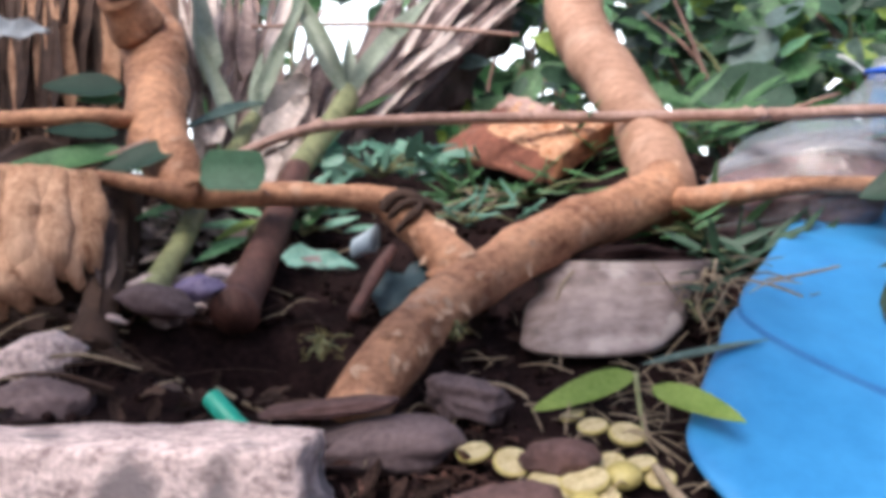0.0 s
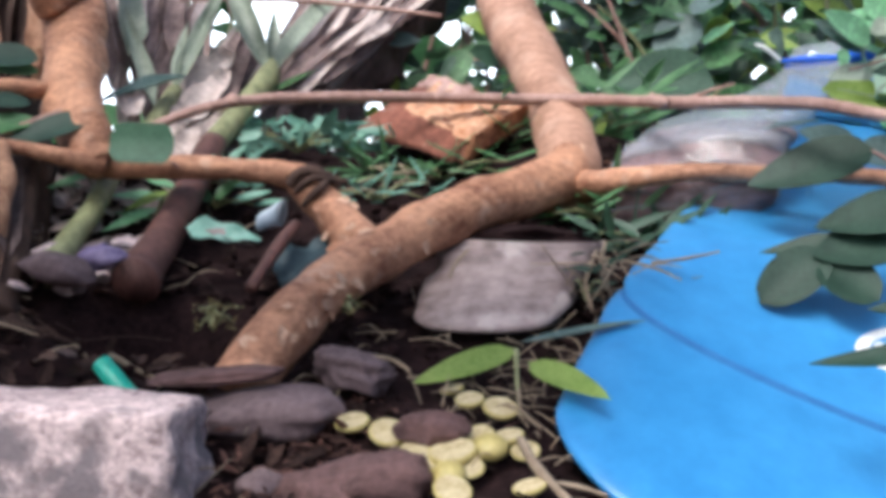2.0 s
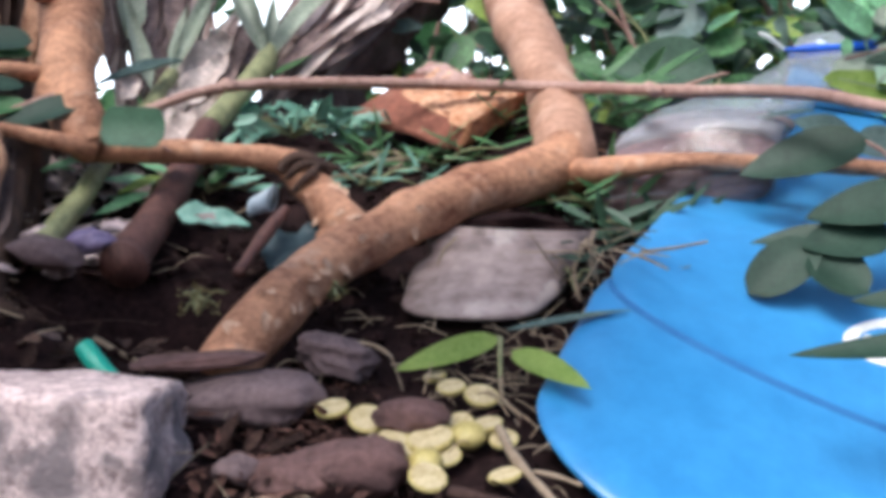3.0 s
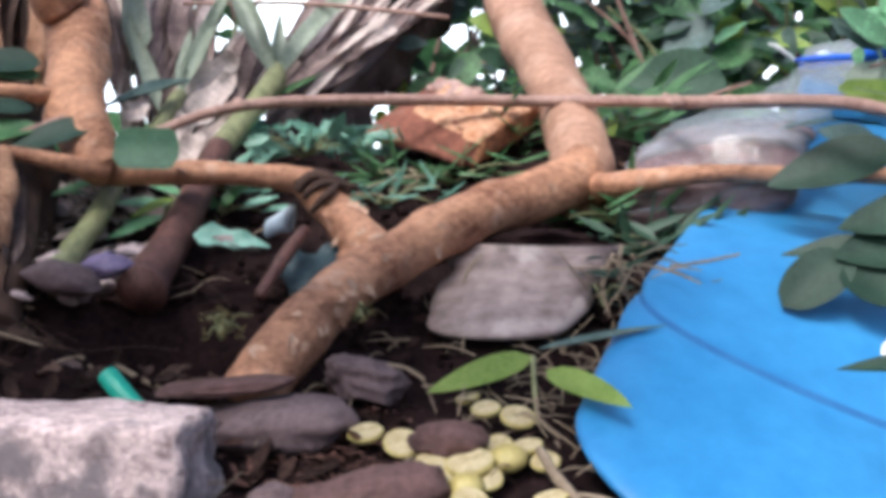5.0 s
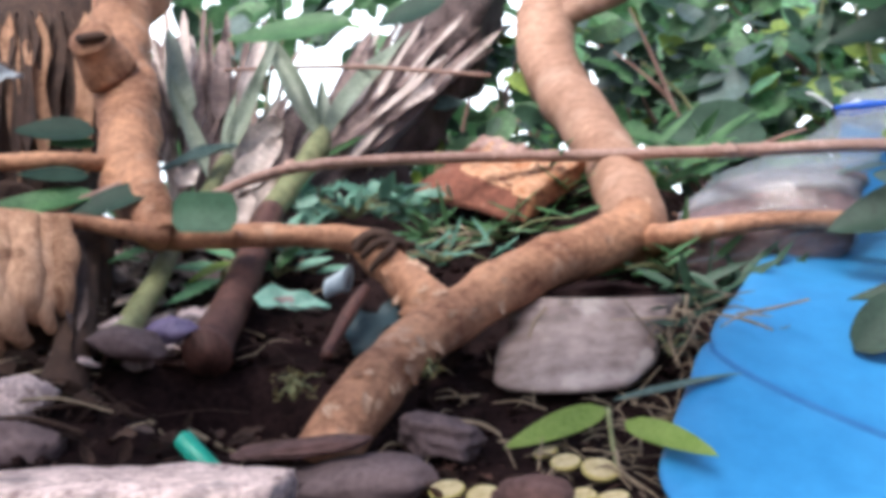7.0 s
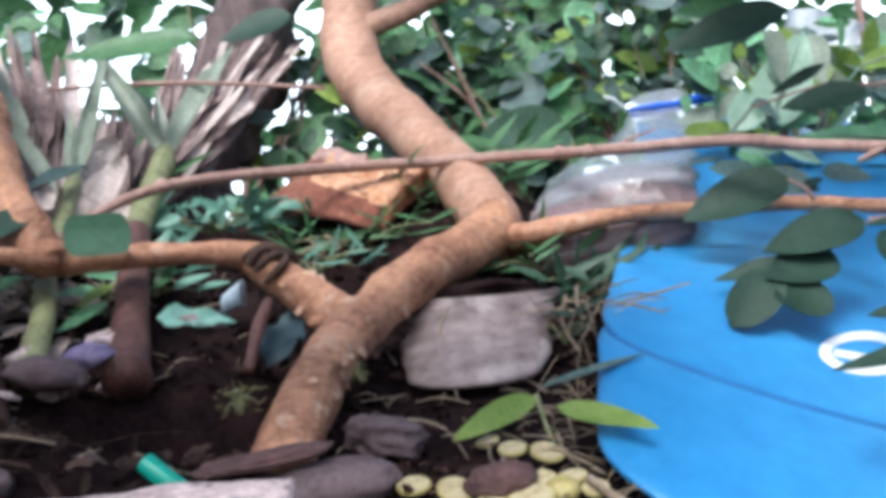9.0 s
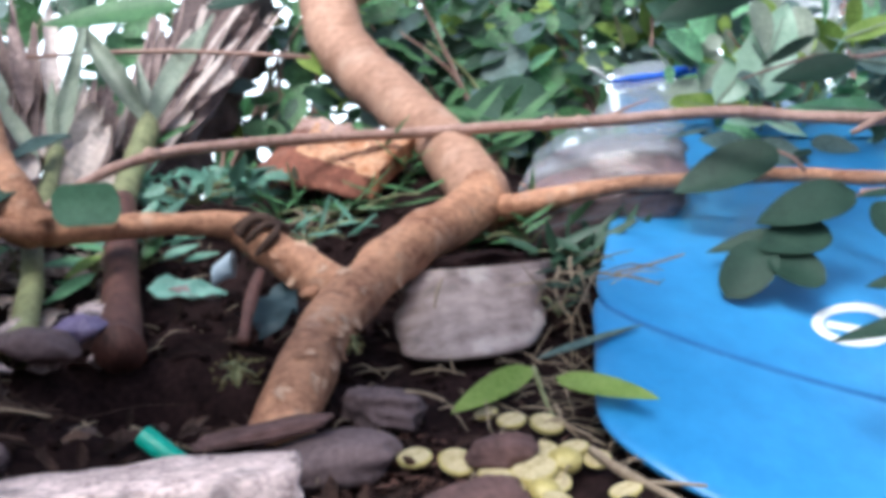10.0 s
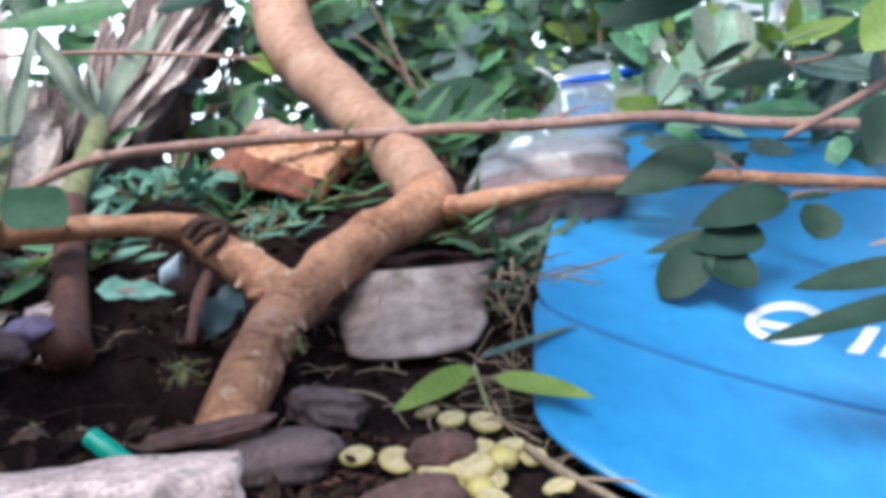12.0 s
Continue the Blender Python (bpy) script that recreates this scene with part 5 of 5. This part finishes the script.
# ---- rubbish and small things ----
def cup():
    t = thing("cup", (-0.127, 1.338, 0.200), "crushed pale blue plastic cup lying on the bank", "cup")
    part("wall", lathe(along((-0.139, 1.347, 0.210), (-0.117, 1.358, 0.221), 7), [0.011, 0.0115, 0.012, 0.0125, 0.013, 0.0135, 0.014], [0.009] * 7, (0.1, 0.2, 1), (0.3, 0.9, 0), 24, 0.2, 3), "cup", t)
    part("rim", lathe(along((-0.117, 1.353, 0.220), (-0.115, 1.358, 0.222), 3), [0.0145, 0.0152, 0.0145], [0.010] * 3, (0.1, 0.2, 1), (0.3, 0.9, 0), 24, 0.1, 3, cap=False), "cup", t)


cup()
wrap = thing("plastic_wrapper", (-0.174, 1.297, 0.189), "torn pale green plastic wrapper", "wrapper")
part("sheet", blades((-0.208, 1.295, 0.204), (-0.131, 1.308, 0.186), 0.032, (0, -0.8, 0.6), -0.08, 0.4, shape="strap", wave=0.12), "plastic_green", wrap)
part("fold", blades((-0.188, 1.296, 0.201), (-0.136, 1.298, 0.186), 0.014, (0, -0.6, 0.8), 0.05, 0.4, wave=0.1), "grow_bag", wrap, "whitish folded edge")
lone("plastic_scrap", rock((-0.272, 1.214, 0.172), (0.024, 0.018, 0.013), 10, 41, 0.6, 3), "purple", (-0.272, 1.214, 0.165), "crumpled purple plastic scrap", "plastic scrap")
for i, (at, s) in enumerate((((-0.337, 1.232, 0.182), 0.012), ((-0.263, 1.264, 0.189), 0.012), ((-0.341, 1.173, 0.145), 0.009), ((-0.377, 1.388, 0.244), 0.018), ((-0.355, 1.409, 0.240), 0.014), ((-0.251, 1.274, 0.188), 0.009))):
    lone("pale_scrap", rock(at, (s * 1.4, s, s * 0.35), 25 * i, 50 + i, 0.8, 3, tilt=(30, 10 * (i % 3) - 10)), "stone_pale", at, "small pale scrap lying in the litter", "scrap", "pale scraps")
lone("tarp_scrap", blades((-0.106, 1.271, 0.145), (-0.063, 1.341, 0.192), 0.07, (-0.3, -0.8, 0.3), 0.05, 0.3, shape="strap", wave=0.15), "dark_teal", (-0.094, 1.271, 0.151), "dark blue-green tarpaulin scrap", "tarpaulin")
lone("red_stick", tubes([(-0.126, 1.220, 0.138), (-0.111, 1.270, 0.174), (-0.093, 1.309, 0.207)], [0.007, 0.0075, 0.006], sides=8, rough=0.3), "stalk_red", (-0.126, 1.220, 0.138), "short reddish stick leaning by the trunk", "stick")
sheet = thing("plastic_sheet", (1.089, 2.03, 0.584), "hanging whitish plastic sheet on a stake", "sheet")
part("sheet", blades((0.918, 2.03, 0.587), (1.089, 2.03, 0.584), 0.13, (0, -1, 0.1), 0.0, 0.2, shape="strap", wave=0.08, nu=16), "cloth", sheet)
part("stake", tubes([(1.089, 2.03, 0.2), (1.089, 2.03, 0.45), (1.089, 2.03, 0.75)], 0.008, sides=8, rough=0.2), "twig", sheet)
lone("cloth_scrap", blades((-0.577, 1.426, 0.493), (-0.501, 1.451, 0.493), 0.034, (0, -1, 0.3), 0.02, 0.3, shape="strap", wave=0.2), "cloth", (-0.542, 1.438, 0.494), "whitish cloth scrap caught in the plants", "cloth")

for i, (a, b, c, r) in enumerate((((0.134, 1.007, 0.011), (0.148, 0.964, -0.008), (0.181, 0.906, -0.037), 0.0042), ((0.161, 0.961, -0.017), (0.180, 0.947, -0.019), (0.196, 0.923, -0.021), 0.002),
                                  ((0.098, 0.924, -0.026), (0.129, 0.907, -0.030), (0.179, 0.906, -0.036), 0.005), ((0.278, 1.263, 0.156), (0.307, 1.234, 0.159), (0.338, 1.215, 0.165), 0.0018),
                                  ((0.217, 1.271, 0.164), (0.268, 1.233, 0.153), (0.297, 1.195, 0.138), 0.0018), ((0.225, 1.291, 0.170), (0.211, 1.272, 0.141), (0.214, 1.233, 0.108), 0.002),
                                  ((0.153, 1.054, 0.015), (0.137, 1.073, 0.028), (0.136, 1.092, 0.045), 0.002), ((-0.349, 1.115, 0.077), (-0.309, 1.116, 0.079), (-0.276, 1.127, 0.084), 0.001),
                                  ((-0.046, 1.499, 0.264), (-0.015, 1.499, 0.272), (0.029, 1.521, 0.278), 0.0016), ((-0.023, 1.519, 0.285), (-0.007, 1.500, 0.267), (-0.021, 1.490, 0.258), 0.0014),
                                  ((0.004, 1.540, 0.289), (0.015, 1.511, 0.271), (-0.001, 1.500, 0.262), 0.0014), ((-0.078, 1.448, 0.248), (-0.045, 1.459, 0.254), (-0.019, 1.460, 0.249), 0.0016),
                                  ((0.091, 1.276, 0.174), (0.078, 1.256, 0.159), (0.072, 1.247, 0.145), 0.0016), ((0.232, 1.271, 0.178), (0.225, 1.252, 0.152), (0.229, 1.233, 0.129), 0.002),
                                  ((-0.025, 1.136, 0.077), (0.017, 1.127, 0.072), (0.038, 1.109, 0.062), 0.0018), ((-0.188, 1.150, 0.091), (-0.230, 1.148, 0.096), (-0.279, 1.137, 0.092), 0.0008),
                                  ((-0.220, 1.217, 0.146), (-0.185, 1.238, 0.154), (-0.150, 1.200, 0.131), 0.0009))):
    lone("dry_stick", tubes([a, b, c], [r, r, r * 0.7], sides=7, rough=0.3, freq=60), "straw" if r > 0.0012 and i != 2 else "litter", a, "thin dry pale stick lying on the ground", "stick", "dry sticks")


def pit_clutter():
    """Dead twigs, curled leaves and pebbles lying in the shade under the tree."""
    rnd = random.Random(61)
    # dark colours of these twigs and leaves also stand in for the pit's shade
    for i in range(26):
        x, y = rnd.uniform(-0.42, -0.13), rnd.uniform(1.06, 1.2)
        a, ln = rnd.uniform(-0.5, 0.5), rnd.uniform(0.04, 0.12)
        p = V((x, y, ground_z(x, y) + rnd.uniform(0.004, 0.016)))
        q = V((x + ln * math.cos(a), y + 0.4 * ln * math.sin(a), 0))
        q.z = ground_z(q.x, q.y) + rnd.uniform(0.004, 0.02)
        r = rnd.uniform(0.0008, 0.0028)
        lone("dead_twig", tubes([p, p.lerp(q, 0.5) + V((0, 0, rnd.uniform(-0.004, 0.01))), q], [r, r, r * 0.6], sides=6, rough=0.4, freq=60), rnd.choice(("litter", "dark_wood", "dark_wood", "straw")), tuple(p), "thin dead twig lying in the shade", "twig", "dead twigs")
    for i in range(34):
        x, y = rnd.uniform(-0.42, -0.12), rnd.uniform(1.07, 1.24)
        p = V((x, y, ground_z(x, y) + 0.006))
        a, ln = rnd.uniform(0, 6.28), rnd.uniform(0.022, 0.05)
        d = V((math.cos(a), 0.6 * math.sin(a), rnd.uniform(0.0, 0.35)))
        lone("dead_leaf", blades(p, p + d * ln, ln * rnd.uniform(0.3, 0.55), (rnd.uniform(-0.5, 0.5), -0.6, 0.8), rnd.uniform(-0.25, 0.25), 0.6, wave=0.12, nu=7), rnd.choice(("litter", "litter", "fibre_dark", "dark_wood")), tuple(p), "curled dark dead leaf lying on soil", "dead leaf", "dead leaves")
    for i in range(15):
        x, y, r = rnd.uniform(-0.40, -0.24), rnd.uniform(1.2, 1.3), rnd.uniform(0.006, 0.014)
        at = (x, y, ground_z(x, y) + r * 0.5)
        lone("pebble", rock(at, (r * 1.4, r, r * 0.8), rnd.uniform(0, 180), 80 + i, 0.3, 3), rnd.choice(("stone_pale", "stone_mauve", "stone_pale")), at, "small rounded pebble at the bank's foot", "pebble", "pebbles under the stalks")
    bm = bmesh.new()
    for i in range(420):
        x, y = rnd.gauss(-0.02, 0.055), rnd.gauss(1.0, 0.055)
        if x > 0.03 and i % 3:
            continue
        z = ground_z(x, y) + rnd.uniform(0.0, 0.01)
        ln, a = rnd.uniform(0.006, 0.022), rnd.uniform(0, 6.28)
        d = V((math.cos(a), math.sin(a), rnd.uniform(-0.2, 0.5))) * ln
        blade(bm, (x, y, z), V((x, y, z)) + d, ln * rnd.uniform(0.15, 0.5), (rnd.uniform(-0.6, 0.6), rnd.uniform(-0.9, 0.2), 1), rnd.uniform(-0.3, 0.3), 0.5, nu=3, thick=0.0)
    pale = bmesh.new()
    for i in range(190):
        x, y = rnd.uniform(-0.50, -0.24), rnd.uniform(1.27, 1.55)
        p = V((x, y, ground_z(x, y) + rnd.uniform(0.0, 0.02)))
        ln, a = rnd.uniform(0.02, 0.05), rnd.uniform(0, 6.28)
        d = V((math.cos(a), 0.5 * math.sin(a), rnd.uniform(-0.1, 0.7))) * ln
        blade(pale, p, p + d, ln * rnd.uniform(0.2, 0.45), (rnd.uniform(-0.6, 0.6), -0.7, 0.7), rnd.uniform(-0.2, 0.3), 0.5, nu=4, thick=0.0)
    lone("dry_litter", pale, "fibre_pale", (-0.36, 1.4, 0.2), "pale dry leaf scraps heaped behind the stalks", "leaf litter", kind="stuff")
    lone("mulch", bm, "mulch", (0, 1.0, 0), "reddish-brown shredded mulch round the fruit", "mulch", kind="stuff")


pit_clutter()


def litter():
    """Dead leaves, straw and crumbs over the soil."""
    rnd = random.Random(5)
    bm = bmesh.new()
    for i in range(1500):
        x, y = rnd.uniform(-0.55, 0.45), rnd.uniform(0.82, 1.75)
        if 0.02 < x < 0.27 and 0.92 < y < 1.28 and i % 4:
            continue
        z = ground_z(x, y) + rnd.uniform(-0.004, 0.012)
        ln = rnd.uniform(0.008, 0.034)
        a = rnd.uniform(0, 6.28)
        d = V((math.cos(a), math.sin(a), rnd.uniform(-0.3, 0.6) + 0.4 * math.sin(a))) * ln
        blade(bm, (x, y, z), V((x, y, z)) + d, ln * rnd.uniform(0.15, 0.6), (rnd.uniform(-0.6, 0.6), rnd.uniform(-0.9, 0.2), 1), rnd.uniform(-0.2, 0.3), 0.4, nu=3, thick=0.0)
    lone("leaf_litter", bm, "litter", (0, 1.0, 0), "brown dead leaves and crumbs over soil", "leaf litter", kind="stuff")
    bm = bmesh.new()
    for i in range(240):
        x, y = rnd.uniform(-0.5, 0.35), rnd.uniform(0.85, 1.6)
        if rnd.random() < 0.5:
            x, y = rnd.gauss(0.17, 0.06), rnd.gauss(1.2, 0.1)
        p = V((x, y, ground_z(x, y) + rnd.uniform(0, 0.012)))
        a, ln = rnd.uniform(0, 6.28), rnd.uniform(0.02, 0.06)
        d = V((math.cos(a), math.sin(a) * 0.6, rnd.uniform(-0.15, 0.35) + 0.3 * math.sin(a))) * ln
        tube(bm, [p, p + d * 0.5 + V((0, 0, rnd.uniform(0, 0.008))), p + d], [0.0007, 0.0009, 0.0005], sides=4, per=3)
    for i in range(22):
        p = V((rnd.gauss(0.225, 0.022), rnd.gauss(1.25, 0.03), rnd.uniform(0.09, 0.175)))
        d = V((rnd.uniform(-0.5, 1), rnd.uniform(-0.6, 0.2), rnd.uniform(-0.9, 0.35))).normalized() * rnd.uniform(0.03, 0.085)
        tube(bm, [p, p + d * 0.5 + V((0, 0, rnd.uniform(-0.004, 0.008))), p + d], [0.0006, 0.0011, 0.0005], sides=4, per=3)
    lone("straw", bm, "straw", (0, 1.0, 0), "thin pale dry straw and roots on soil", "straw", kind="stuff")
    bm = bmesh.new()
    for i in range(900):
        x, y = rnd.uniform(-0.5, 0.3), rnd.uniform(0.82, 1.6)
        s = rnd.uniform(0.002, 0.008)
        if 0.02 < x < 0.27 and 0.92 < y < 1.28:
            s *= 0.45
        geo = bmesh.ops.create_icosphere(bm, subdivisions=1, radius=s)
        for v in geo["verts"]:
            v.co = V((v.co.x * rnd.uniform(0.8, 1.4), v.co.y * rnd.uniform(0.8, 1.4), v.co.z)) + V((x, y, ground_z(x, y)))
    lone("soil_crumbs", bm, "soil", (0, 1.0, 0), "crumbs of dark soil", "soil", kind="stuff")


litter()
